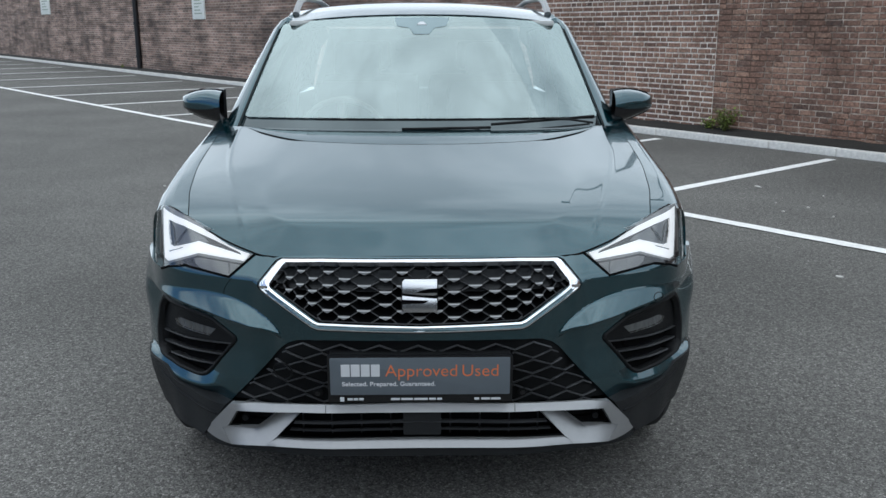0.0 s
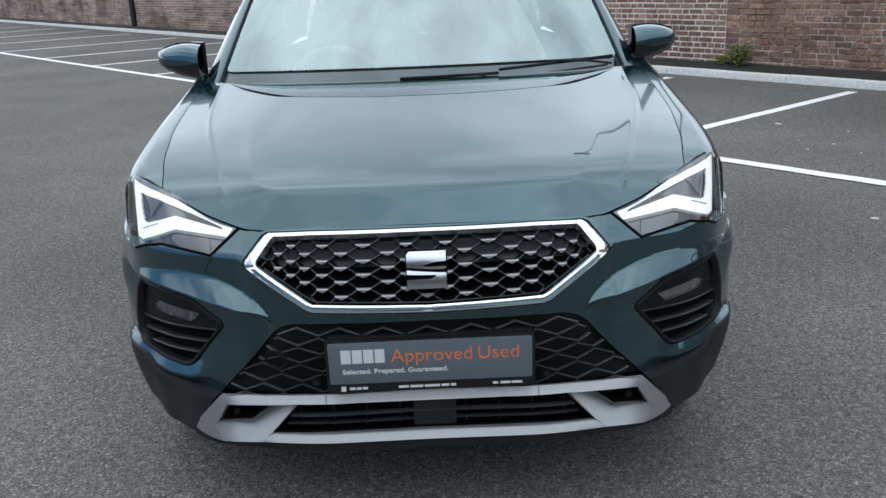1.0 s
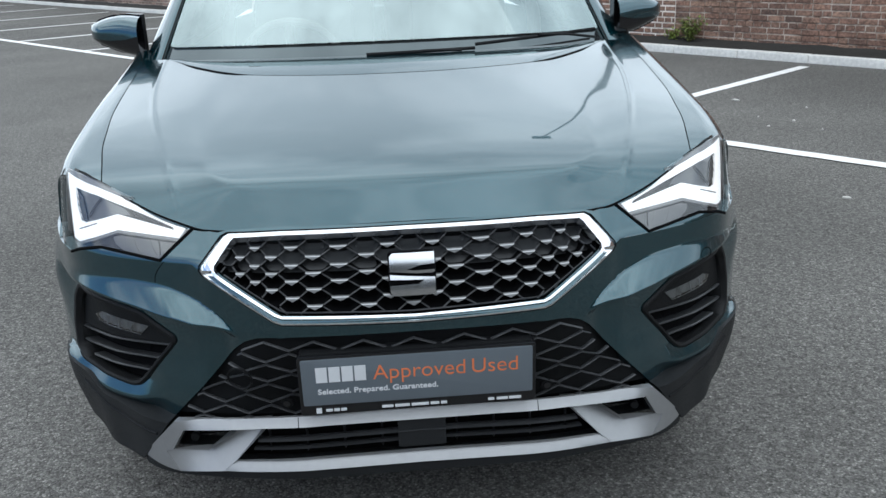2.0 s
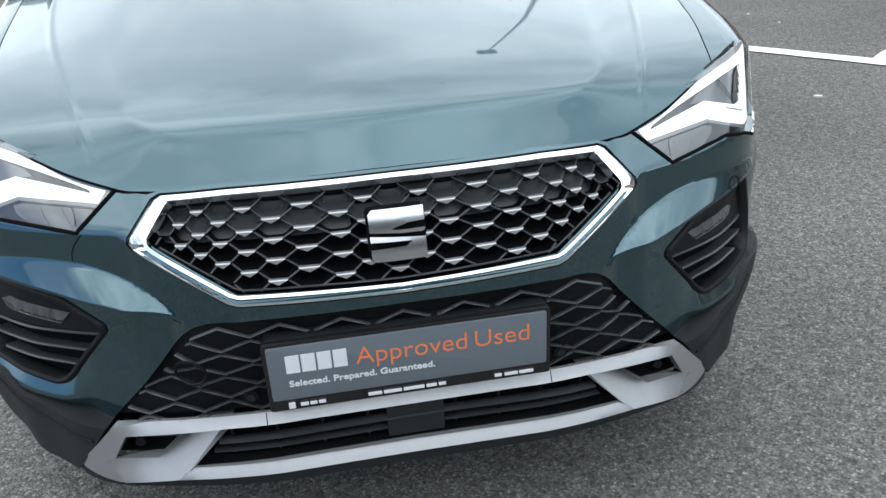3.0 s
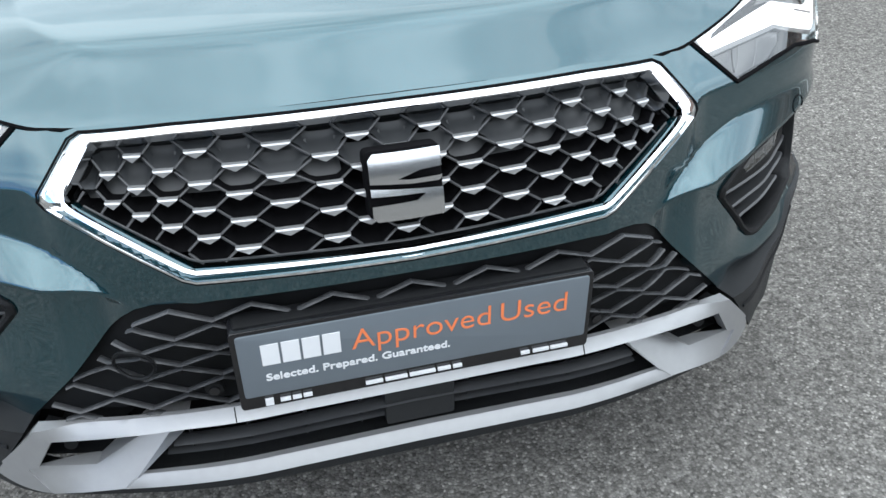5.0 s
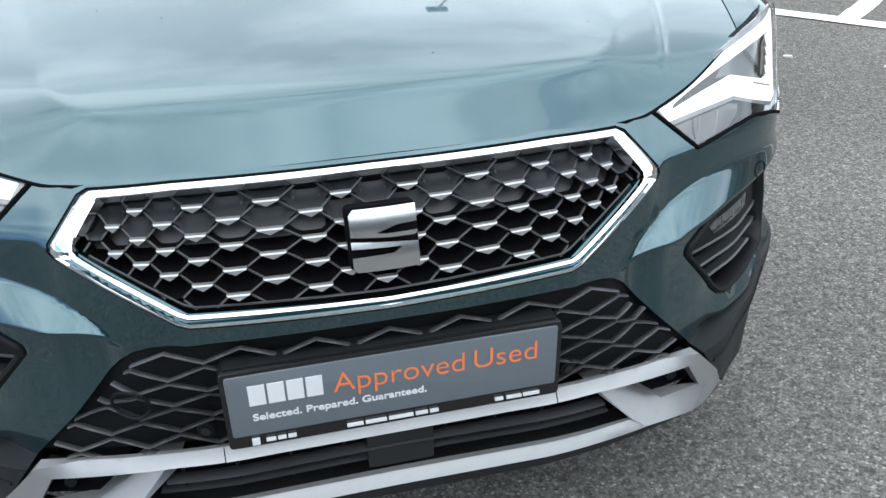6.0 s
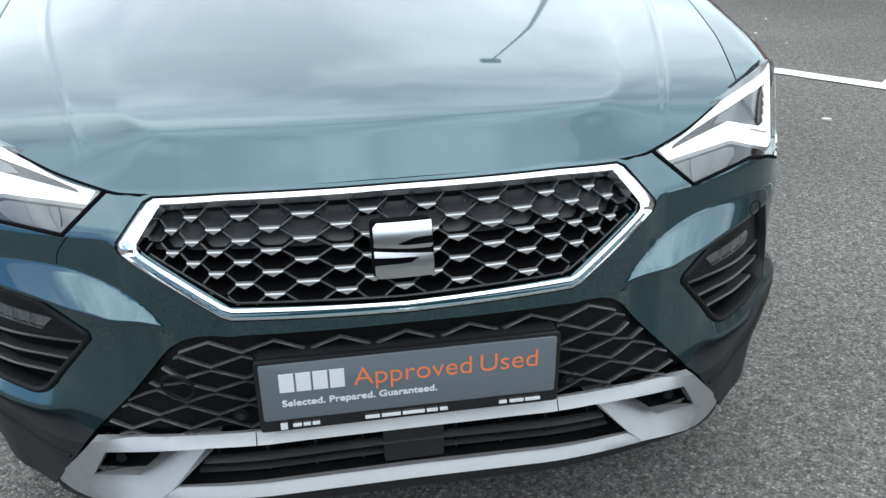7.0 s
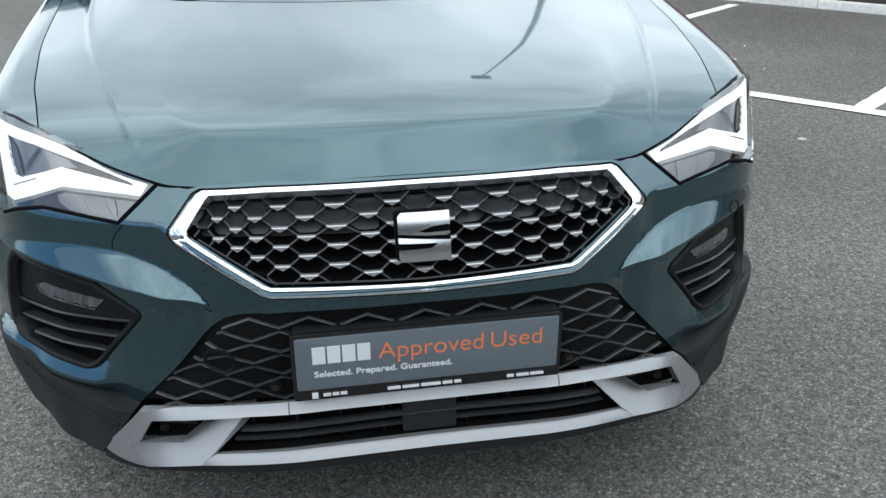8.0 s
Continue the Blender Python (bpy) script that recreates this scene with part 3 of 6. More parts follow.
slab("far_brickwork", -46, NEAR0, WALL_Y, WALL_Y + 0.33, -0.1, WALL_H, FARBRICK, "sooty brickwork with streaks of damp")
slab("mortar_bed", NEAR0, SPLIT, WALL_Y + 0.004, WALL_Y + 0.33, -0.1, WALL_H, PALEMORTAR, "pale repointed mortar")
slab("mortar_bed", SPLIT, NEAR1, WALL_Y + 0.004, WALL_Y + 0.33, -0.1, WALL_H, MORTAR, "grey mortar")
slab("far_brickwork", NEAR1, 26, WALL_Y, WALL_Y + 0.33, -0.1, WALL_H, FARBRICK)
slab("coping", -46, 26, WALL_Y - 0.05, WALL_Y + 0.38, WALL_H, WALL_H + 0.09, CONCRETE, "concrete coping")

# downpipe and notice boards on the wall
pb = bmesh.new()
tube(pb, [(-17.5, WALL_Y - 0.09, 0.1), (-17.5, WALL_Y - 0.09, 3.2)], 0.085, 12)
for zz in (0.5, 1.6, 2.7):
    tube(pb, [(-17.5, WALL_Y - 0.09, zz), (-17.5, WALL_Y - 0.09, zz + 0.09)], 0.105, 12)
pipe = part("downpipe", pb, PIPE, None)
pipe.matrix_world = PARK
tagged(pipe, "black iron downpipe fixed to the brick wall", "downpipe")


def notice(u, w, z0, h):
    thing = empty("notice_board")
    thing.matrix_world = PARK @ Matrix.Translation((u, WALL_Y - 0.02, z0))
    b = bmesh.new()
    box(b, -w / 2, w / 2, -0.02, 0.02, 0, h, 0.006)
    part("board", b, SIGNWHITE, thing)
    for k in range(7):
        b = bmesh.new()
        box(b, -w * 0.30, w * (0.30 - 0.12 * (k % 3)), -0.026, -0.02, h * (0.14 + 0.085 * k), h * (0.14 + 0.085 * k) + h * 0.026)
        part("print_bar", b, SIGNINK, thing)
    return tagged(thing, "white notice board with faded print on the wall", "sign", "notice boards on the wall")


notice(-12.2, 0.90, 1.74, 1.1)
notice(-29.4, 1.50, 2.06, 1.4)


def weed(u, y, z, n, size, seed):
    """A self-sown weed: stalks with many small folded leaves."""
    rnd = random.Random(seed)
    thing = empty("weed")
    thing.matrix_world = PARK @ Matrix.Translation((u, y, z))
    sb2 = bmesh.new()
    verts, faces = [], []
    for i in range(n):
        a, lean, h = rnd.uniform(0, 6.283), rnd.uniform(0.1, 0.75) * size, rnd.uniform(0.5, 1.0) * size
        tip = Vector((math.cos(a) * lean, math.sin(a) * lean * 0.5, h))
        mid = Vector((tip.x * 0.35, tip.y * 0.35, h * 0.6))
        tube(sb2, [(0, 0, 0), mid, tip], 0.0025, 4)
        for k in range(9):
            t = rnd.uniform(0.3, 1.0)
            p = (mid * (2 * t)) if t < 0.5 else mid + (tip - mid) * (2 * t - 1)
            p = p + Vector((rnd.gauss(0, 0.018), rnd.gauss(0, 0.018), rnd.gauss(0, 0.014)))
            d = Vector((rnd.gauss(0, 1), rnd.gauss(0, 1), rnd.gauss(0.1, 0.6))).normalized()
            s = d.cross(Vector((0, 0, 1))).normalized()
            ln, wd = rnd.uniform(0.025, 0.055), rnd.uniform(0.011, 0.022)
            up = s.cross(d)
            b0 = len(verts)
            verts += [p, p + d * ln * 0.5 + s * wd + up * 0.004, p + d * ln - up * 0.006, p + d * ln * 0.5 - s * wd + up * 0.004, p + d * ln * 0.5 - up * 0.002]
            faces += [(b0, b0 + 1, b0 + 4), (b0 + 1, b0 + 2, b0 + 4), (b0 + 2, b0 + 3, b0 + 4), (b0 + 3, b0, b0 + 4)]
    part("stalks", sb2, STALK, thing)
    lv = mesh_object("leaves", verts, faces, LEAF, thing)
    lv["kind"] = "stuff"
    return tagged(thing, "small green weed growing between wall and kerb", "plant", "weeds at the wall")


weed(6.27, 0.36, 0.07, 40, 0.36, 1)
weed(5.98, 0.40, 0.07, 16, 0.22, 2)
weed(-19.2, 0.36, 0.07, 8, 0.16, 3)


def scrap(x, y, s, seed):
    rnd = random.Random(seed)
    n = 9
    verts = [(0, 0, 0.012)] + [(s * rnd.uniform(0.6, 1.1) * math.cos(6.283 * k / n), s * 0.55 * rnd.uniform(0.6, 1.1) * math.sin(6.283 * k / n), 0.004 + rnd.uniform(0, 0.008)) for k in range(n)]
    low = [(a * 0.9, b * 0.9, 0.0) for a, b, c in verts[1:]]
    faces = [(0, 1 + k, 1 + (k + 1) % n) for k in range(n)] + [(1 + (k + 1) % n, 1 + k, 1 + n + k, 1 + n + (k + 1) % n) for k in range(n)]
    ob = mesh_object("litter_scrap", verts + low, faces, SCRAP)
    ob.location = (x, y, 0.002)
    ob.rotation_euler = (0, 0, rnd.uniform(0, 3))
    return tagged(ob, "small pale scrap of litter lying on tarmac", "litter", "litter on the tarmac")


for i, (x, y, s) in enumerate(((2.55, 2.89, 0.030), (3.18, 6.11, 0.045), (2.97, 4.92, 0.018), (3.25, 5.08, 0.016), (3.05, 5.3, 0.012), (3.3, 4.7, 0.012), (2.9, 2.6, 0.012), (-2.6, 6.2, 0.014), (3.6, 5.6, 0.014))):
    scrap(x, y, s, 40 + i)


# ---- car: surfaces ----
PLAN = [(0, .043), (.2, .05), (.4, .077), (.55, .135), (.7, .225), (.808, .312), (.870, .408), (.907, .54), (.923, .73), (.926, 1.0), (.924, 1.4),
        (.92, 2.2), (.918, 3.0), (.905, 3.6), (.87, 4.0), (.78, 4.25), (.5, 4.36), (0, 4.381)]


def plan_curve():
    P = [np.array(p, float) for p in [(-PLAN[1][0], PLAN[1][1])] + PLAN + [(-PLAN[-2][0], PLAN[-2][1])]]
    out = []
    for i in range(1, len(P) - 2):
        p0, p1, p2, p3 = P[i - 1:i + 3]
        for k in range(40):
            t = k / 40
            out.append(0.5 * (2 * p1 + (p2 - p0) * t + (2 * p0 - 5 * p1 + 4 * p2 - p3) * t * t + (3 * p1 - p0 - 3 * p2 + p3) * t ** 3))
    out.append(P[-2])
    A = np.array(out)
    for _ in range(4):
        for w in (3, 5):
            A[w:-w] = sum(A[w + k:len(A) - w + k] for k in range(-w, w + 1)) / (2 * w + 1)
    return A, np.r_[0, np.cumsum(np.hypot(*np.diff(A, axis=0).T))]


PC, PS = plan_curve()
LEAN_BACK = spline_table([(.2, 0), (.58, 0), (.62, .003), (.66, .026), (.71, .05), (.765, .075), (.80, .105), (.842, .145), (.88, .178), (.928, .22), (1.0, .3)])
RIDGE = spline_table([(.34, .588), (.40, .6075), (.474, .634), (.551, .6455), (.608, .651), (.68, .661), (.76, .670), (.85, .681), (.95, .691), (1.1, .70)])


def s_at_y(y):
    """Way along the plan curve to where its side passes y."""
    return float(np.interp(y, PC[:, 1], PS))


def shoulder(y, z):
    """The swell of wing and bumper above the front of the wheel arch."""
    return .010 * smooth(.56, .67, z) * (1 - smooth(.76, .90, z)) * smooth(.38, .54, y) * (1 - smooth(.85, 1.25, y))


def fascia(s, z):
    """The car's front and flanks: s runs along the plan curve, z up."""
    a = abs(s)
    x, y = float(np.interp(a, PS, PC[:, 0])), float(np.interp(a, PS, PC[:, 1]))
    y += LEAN_BACK(z) * (1 - .6 * smooth(.5, .86, x)) * (1 - smooth(.6, 1.2, y))
    low = .078 + .36 * max(0.0, x - .25) ** 1.6
    k = smooth(.42, .56, z)
    if x < .75 and y < 2:
        w = (1 - k) * (1 - smooth(.6, .75, x))
        y = low * w + y * (1 - w)
    d = RIDGE(a) - z
    if d > 0 and y < 1:
        y += .030 * smooth(0, .016, d) * (1 - smooth(.10, .24, d)) * smooth(.40, .50, a) * (1 - smooth(.99, 1.09, a))
    x += .034 * smooth(.56, .42, math.hypot(y - .866, z - .345)) * smooth(.30, .42, y) * (1 - smooth(.9, 1.3, y))
    x *= 1 - .06 * smooth(.45, .18, z) * smooth(.75, .9, x)
    return Vector((math.copysign(x, s), y, z))


VALLEY = spline_table([(.34, .590), (.40, .611), (.455, .653), (.50, .676), (.56, .697), (.60, .707), (.65, .713), (.73, .717), (.85, .715), (.95, .714), (1.1, .716)])
CREST = spline_table([(.56, .430), (.655, .424), (.733, .411), (.85, .412), (.95, .430), (1.05, .462)])


def plan_inward(a):
    """The way into the car, square to the plan curve."""
    e = .012
    dx = float(np.interp(a + e, PS, PC[:, 0]) - np.interp(a - e, PS, PC[:, 0]))
    dy = float(np.interp(a + e, PS, PC[:, 1]) - np.interp(a - e, PS, PC[:, 1]))
    k = math.hypot(dx, dy)
    return -dy / k, dx / k


def bumper_face(s, z):
    """The painted bumper: an upright cheek, a shelf that runs to a point, and a plain face cut in below it."""
    a = abs(s)
    x, y = float(np.interp(a, PS, PC[:, 0])), float(np.interp(a, PS, PC[:, 1]))
    fac = (1 - .6 * smooth(.5, .86, x)) * (1 - smooth(.6, 1.2, y))
    zr, zv = RIDGE(a), VALLEY(a)
    # the cheek reaches up to the grille's flank, further out to the headlight
    flank_z = min(.755, max(.652, .6575 + (a - .318) * .5427))
    top = flank_z + (.772 - flank_z) * smooth(.47, .53, a)
    lean = LEAN_BACK(z) * fac
    if z < top:
        emerge = smooth(.40, .53, a) * (1 - smooth(1.0, 1.09, a))
        high = LEAN_BACK(top) * fac
        low = high + (LEAN_BACK(zr) * fac - high) * emerge
        rise = high - low
        lean = low
        if z > zr:
            shelf = .86 * rise * (z - zr) / max(.004, zv - zr)
            cheek = .86 * rise + .14 * rise * (z - zv) / (top - zv)
            r = .0014
            m = min(shelf, cheek)
            lean = low + max(0.0, m - r * math.log(math.exp(-(shelf - m) / r) + math.exp(-(cheek - m) / r)))
    d = zr - z
    cutin = 0.0
    if d > 0:
        cutin = .030 * smooth(0, .014, d) * smooth(.40, .475, a) * (1 - smooth(1.0, 1.10, a))
        cutin -= .020 * smooth(.58, .41, z) * smooth(.44, .52, a) * (1 - smooth(.62, .76, a))
        zc = CREST(a)
        kc = smooth(.60, .73, a)
        if z < .468:
            cutin *= 1 - kc * min(1.0, (.468 - z) / (.468 - zc))
        if z < zc:
            cutin += .022 * kc * min(1.0, (zc - z) / .030)
    nx, ny = plan_inward(a)
    x, y = x + nx * cutin, y + lean + ny * cutin
    x += .034 * smooth(.56, .42, math.hypot(y - .866, z - .345)) * smooth(.30, .42, y) * (1 - smooth(.9, 1.3, y))
    x += shoulder(y, z)
    x *= 1 - .06 * smooth(.45, .18, z) * smooth(.75, .9, x)
    return Vector((math.copysign(x, s), y, z))


NOSE_Y = spline_table([(0, .1885), (.1, .1905), (.2, .1965), (.3, .2065), (.4, .2225), (.45, .2335), (.5, .2490), (.592, .2935), (.672, .349), (.735, .402), (.80, .47)])


CREASE = spline_table([(.15, .482), (.25, .523), (.35, .561), (.45, .594), (.55, .625), (.65, .654), (.75, .680), (.85, .701), (.95, .718), (1.05, .730), (1.2, .741), (1.4, .748)])
BONNET_EDGE = spline_table([(.2, .70), (.40, .742), (.50, .763), (.60, .785), (.70, .798), (.87, .816), (1.14, .822), (1.5, .825)])
FIELD_SIDE = spline_table([(.15, .470), (.38, .487), (.528, .509), (.776, .557), (1.1, .63), (1.4, .69)])


def bonnet(x, y):
    """The bonnet: a steep nose, a raised middle field and two long creases."""
    a = abs(x)
    d = y - .194 - .22 * a * a
    soft = 1 - math.exp(-d / .0624)
    field = .0815 - .032 * math.exp(-max(0.0, d) / .10)
    crisp = -.004 / .0815 * math.log(math.exp(-1.34 * d / .004) + math.exp(-field / .004))
    e1, e2, r = d - .0385, (FIELD_SIDE(y) - a) * .97, .13
    inner = r - math.hypot(r - e1, r - e2) if e1 < r and e2 < r else min(e1, e2)
    # the field keeps its height to a crisp edge; beyond it the nose rolls off softly
    q = -inner / .004
    fall = .004 * (q if q > 30 else math.log1p(math.exp(q)))
    side = smooth(.24, .40, a) * (1 - math.exp(-fall / .050))
    z = .8562 + .0815 * (crisp + (soft - crisp) * side) + .19 * d - .017 * (a / .735) ** 2
    cx = CREASE(y)
    u = (a - cx) / .010
    z += (.006 - .030 * .010 * (u if u > 20 else math.log1p(math.exp(u))) + .0015 * math.exp(-(u / .8) ** 2)) * smooth(.0, .07, d)
    z -= .0080 * (1 - math.exp(-fall / .060)) * smooth(.28, .44, a) * (1 - smooth(.40, .80, y))
    z += .0010 * smooth(-.05, .05, inner) * smooth(.36, .60, y)
    return Vector((x, y, z))


def flare(y, z):
    """How far the arches swell out of the side."""
    d = min(math.hypot(y - .866, z - .345), math.hypot(y - 3.496, z - .345))
    return .034 * smooth(.56, .42, d)


def wing(y, q):
    """The front wing: q is height up to .80, then the roll over the shoulder to the bonnet's seam at 1."""
    xs = float(np.interp(y, PC[:640, 1], PC[:640, 0]))
    if q <= .80:
        bow = 1 - .012 * ((q - .62) / .3) ** 2
        return Vector((xs * bow + (flare(y, q) + shoulder(y, q)) * (1 - smooth(.66, .80, q)), y, q))
    th = (q - .80) / .20 * math.pi / 2
    edge = BONNET_EDGE(y)
    zt = bonnet(edge, y).z
    x = edge + (xs * .9957 - edge) * max(0.0, math.cos(th)) ** .8
    z = .80 + (zt - .80) * math.sin(th) ** .8 + .026 * math.sin(2 * th) ** 2
    return Vector((x, y, z))


def flank(y, z):
    """Doors and rear quarter up to the waist, then the leaning side glass."""
    xs = float(np.interp(y, PC[:640, 1], PC[:640, 0]))
    bow = 1 - .012 * ((z - .62) / .3) ** 2 - .012 * smooth(.45, .40, z)
    x = xs * bow + flare(y, z)
    if z > .98:
        x = xs * (1 - .012 * (.36 / .3) ** 2) - (z - .98) * .40 - .25 * max(0, z - 1.05) ** 2 * .6
    return Vector((x, y, z))


def screen(u, v):
    """The windscreen: u across from -1 to 1, v from the base to the top."""
    x = u * (.765 - .105 * v)
    y = 1.115 + .235 * u * u * (1 - .35 * v) + v * .70
    z = 1.118 - .012 * u * u + v * (.445 - .022 * u * u) + .030 * v * (1 - v)
    return Vector((x, y, z))


def roof(x, y):
    t = (y - 1.80) / 2.15
    lead = max(0.0, y - 1.815 - .155 * (x / .66) ** 2)
    return Vector((x, y, 1.567 + .080 * (1 - math.exp(-lead / .28)) - .10 * max(0, t - .3) ** 2 - .035 * (abs(x) / .62) ** 2.4))


car = empty("car")
car.matrix_world = Matrix.Translation((0, .05, 0)) @ Matrix.Rotation(radians(.5), 4, "Z") @ Matrix.Translation((0, -.05, 0))
tagged(car, "dark green metallic family SUV parked on tarmac, daytime lights lit", "car")

# front bumper
S_ARCH = [(s_at_y(y), z) for y, z in ((.668, .70), (.640, .642), (.573, .578), (.532, .515), (.510, .455))]
VENT = [(.985, .662), (.82, .652), (.70, .640), (.596, .592), (.592, .576), (.715, .445), (.745, .436), (.86, .441), (.95, .453), (1.003, .470), (1.016, .547), (1.012, .625)]
GRILLE_HOLE = mirror2([(0, .826), (.412, .820), (.460, .764), (.30, .668), (0, .660)])
half = [(0, .8440), (.30, .8435), (.425, .8360), (.447, .8310), (.462, .8320), (.475, .8345), (.490, .8385), (.502, .8420), (.598, .773), (.70, .780), (.78, .787), (.86, .776), (.905, .762), (.97, .765), (s_at_y(.668), .766)] + S_ARCH + [
    (.93, .414), (.857, .381), (.735, .369), (.620, .378), (.45, .550), (.420, .578), (.395, .597), (.365, .609), (.33, .615), (.28, .618), (0, .621)]
def bend(fn, off, a0, a1):
    """A line beside a bend of the bumper, on both sides of the car."""
    run = [(a, fn(a) + off) for a in np.linspace(a0, a1, 40)]
    return [run, [(-s, z) for s, z in run]]


bend_lines = []
for off in (.005, .0, -.0035, -.007, -.0105, -.014):
    bend_lines += bend(RIDGE, off, .405, 1.03)
for off in (-.012, -.007, -.002, .003, .008):
    bend_lines += bend(VALLEY, off, .515, 1.03)
for off in (.018, .010, .002, -.003, -.010):
    bend_lines += bend(CREST, off, .68, 1.03)
bumper = skin("front_bumper", mirror2(half), [GRILLE_HOLE, rounded(VENT, .02), [(-s, z) for s, z in rounded(VENT, .02)]], bumper_face, PAINT, car, 0, .03, .008,
              "dark green painted bumper", lines=bend_lines, true_normals=True)

for side in (False, True):
    skin("lower_bumper_trim", [(.735, .392), (.857, .402), (.93, .436), (s_at_y(.510), .462), (s_at_y(.503), .40), (s_at_y(.52), .30), (.93, .27), (.82, .265), (.725, .262), (.620, .386)], [],
         fascia, GREYPL, car, -.004, .08, .03, "grained dark grey plastic lower trim", mirror=side)

    # unseen-through backing: near-black sheet added so holes in the bumper read dark
    skin("bumper_backing", [(.60, .60), (.60, .30), (.93, .275), (s_at_y(.50), .32), (s_at_y(.52), .60)], [], fascia, DEEP, car, -.075, .0, .05, "near-black backing added behind the bumper to close see-through gaps", mirror=side)
    b = bmesh.new()
    sx = -1 if side else 1
    lip = [fascia(u, v) + normal_at(fascia, u, v) * -.005 for u, v in dense([(.66, .352), (.74, .357), (.82, .368), (.90, .390), (.95, .406)], .02, False)]
    tube(b, [(sx * q.x, q.y, q.z) for q in lip], .0045, 6)
    part("trim_lip", b, BLACK, car, "black moulded lip")

# bonnet
REAR_Y = spline_table([(0, .926), (.15, .935), (.30, .966), (.42, 1.005), (.52, 1.058), (.63, 1.16), (.70, 1.25), (.74, 1.292), (.82, 1.34)])
# columns run along the crease, closest together beside it
acr = [*np.linspace(0, .44, 26, endpoint=False), *np.linspace(.44, .68, 48, endpoint=False), *np.linspace(.68, .84, 44, endpoint=False), *np.linspace(.84, 1, 14)]
acr = [-p for p in acr[:0:-1]] + acr
NX, NY = len(acr) - 1, 150
bv, bf, bn = [], [], []
for p in acr:
    col, nor = [], []
    for j in range(NY + 1):
        x = abs(p) * .75
        for k in range(7):
            y0, y1 = NOSE_Y(x) - .0015, REAR_Y(x)
            y = y0 + (y1 - y0) * (j / NY) ** 1.6
            cx = CREASE(y)
            x = cx * abs(p) / .76 if abs(p) < .76 else cx + (BONNET_EDGE(y) - .0018 - cx) * (abs(p) - .76) / .24
        col.append(bonnet(math.copysign(x, p), y))
        nor.append(normal_at(bonnet, math.copysign(x, p), y))
    bn += [Vector((0, -1, 0))] + nor + [Vector((0, 1, 0))]
    bv += [col[0] + Vector((0, .016, -.022))] + col + [col[-1] + Vector((0, .004, -.03))]
for i in range(NX):
    for j in range(NY + 2):
        q = i * (NY + 3) + j
        bf.append((q, q + NY + 3, q + NY + 4, q + 1))
edge0 = len(bv)
for i, sgn in ((0, -1), (NX, 1)):
    for j in range(NY + 1):
        bv.append(bv[i * (NY + 3) + 1 + j] + Vector((-.004 * sgn, 0, -.03)))
for e, i in ((0, 0), (1, NX)):
    for j in range(NY):
        a, b3 = i * (NY + 3) + 1 + j, edge0 + e * (NY + 1) + j
        f = (a, a + 1, b3 + 1, b3)
        bf.append(f if e == 0 else f[::-1])
bonnet_ob = mesh_object("bonnet", bv, bf, PAINT, car, "dark green painted bonnet with dust specks", 40, [tuple(bn[i]) for f in bf[:NX * (NY + 2)] for i in f])

# painted panel between the bonnet's rear edge and the glass
cv, cf = [], []
for x in np.linspace(-.735, .735, 61):
    yr = REAR_Y(abs(x))
    gap = .004 + .011 * smooth(.40, .54, abs(x)) * (1 - smooth(.66, .73, abs(x)))
    p0, u = bonnet(x, yr), x / .765
    back = screen(u, .012) + Vector((0, -.004, -.006))
    front = Vector((x, min(yr + gap, back.y - .01), p0.z - .0015))
    cv += [front + Vector((0, .002, -.03))] + [front.lerp(back, t) + Vector((0, 0, .006 * math.sin(math.pi * t) - .002 * (1 - t))) for t in np.linspace(0, 1, 9)]
for i in range(60):
    for j in range(9):
        q = i * 10 + j
        cf.append((q, q + 10, q + 11, q + 1))
mesh_object("scuttle_panel", cv, cf, PAINT, car, "dark green panel below the windscreen", 40)

# near-black rod drawn for the gap's shade behind the bonnet, thicker towards both ends
b = bmesh.new()
gx = np.linspace(-.70, .70, 71)
ring = []
for x in gx:
    r = .0016 + .0050 * smooth(.42, .52, abs(x)) * (1 - smooth(.62, .70, abs(x)))
    p = bonnet(x, REAR_Y(abs(x))) + Vector((0, .003, .0002))
    ring.append([b.verts.new(p + Vector((0, r * math.cos(a), r * .6 * math.sin(a)))) for a in np.linspace(0, 2 * math.pi, 6, endpoint=False)])
for r0, r1 in zip(ring, ring[1:]):
    for k in range(6):
        b.faces.new((r0[k], r0[(k + 1) % 6], r1[(k + 1) % 6], r1[k]))
part("rear_gap_shade", b, DEEP, car, "dark strip drawn for the shaded gap behind the bonnet")

# shut line along the bonnet's front edge: its shade drawn as a dark rod
for side in (False, True):
    sx = -1 if side else 1
    b = bmesh.new()
    run = [Vector((x, NOSE_Y(x), bonnet(x, NOSE_Y(x)).z)) for x in np.linspace(0, .738, 60)]
    tube(b, [(sx * q.x, q.y - .0005 + .003 * smooth(.44, .40, q.x), q.z - .0040) for q in run], .0032, 6)
    part("shut_line", b, DEEP, car, "dark strip drawn for the shaded gap below the bonnet's edge")

# front wings
WING_ARCH = [(1.262, .42), (1.235, .53), (1.17, .63), (1.08, .705), (.97, .745), (.866, .757), (.76, .748), (.658, .71)]
for side in (False, True):
    skin("front_wing", [(.404, .9996), (.43, .955), (.465, .91), (.52, .865), (.548, .83), (.535, .79), (.48, .768), (.658, .768)] + WING_ARCH[::-1] + [(1.28, .30), (1.30, .23), (1.40, .23), (1.425, .60), (1.44, .90), (1.46, .9996)],
         [], wing, PAINT, car, 0, .03, .03, "dark green painted front wing", mirror=side, sharp=40)


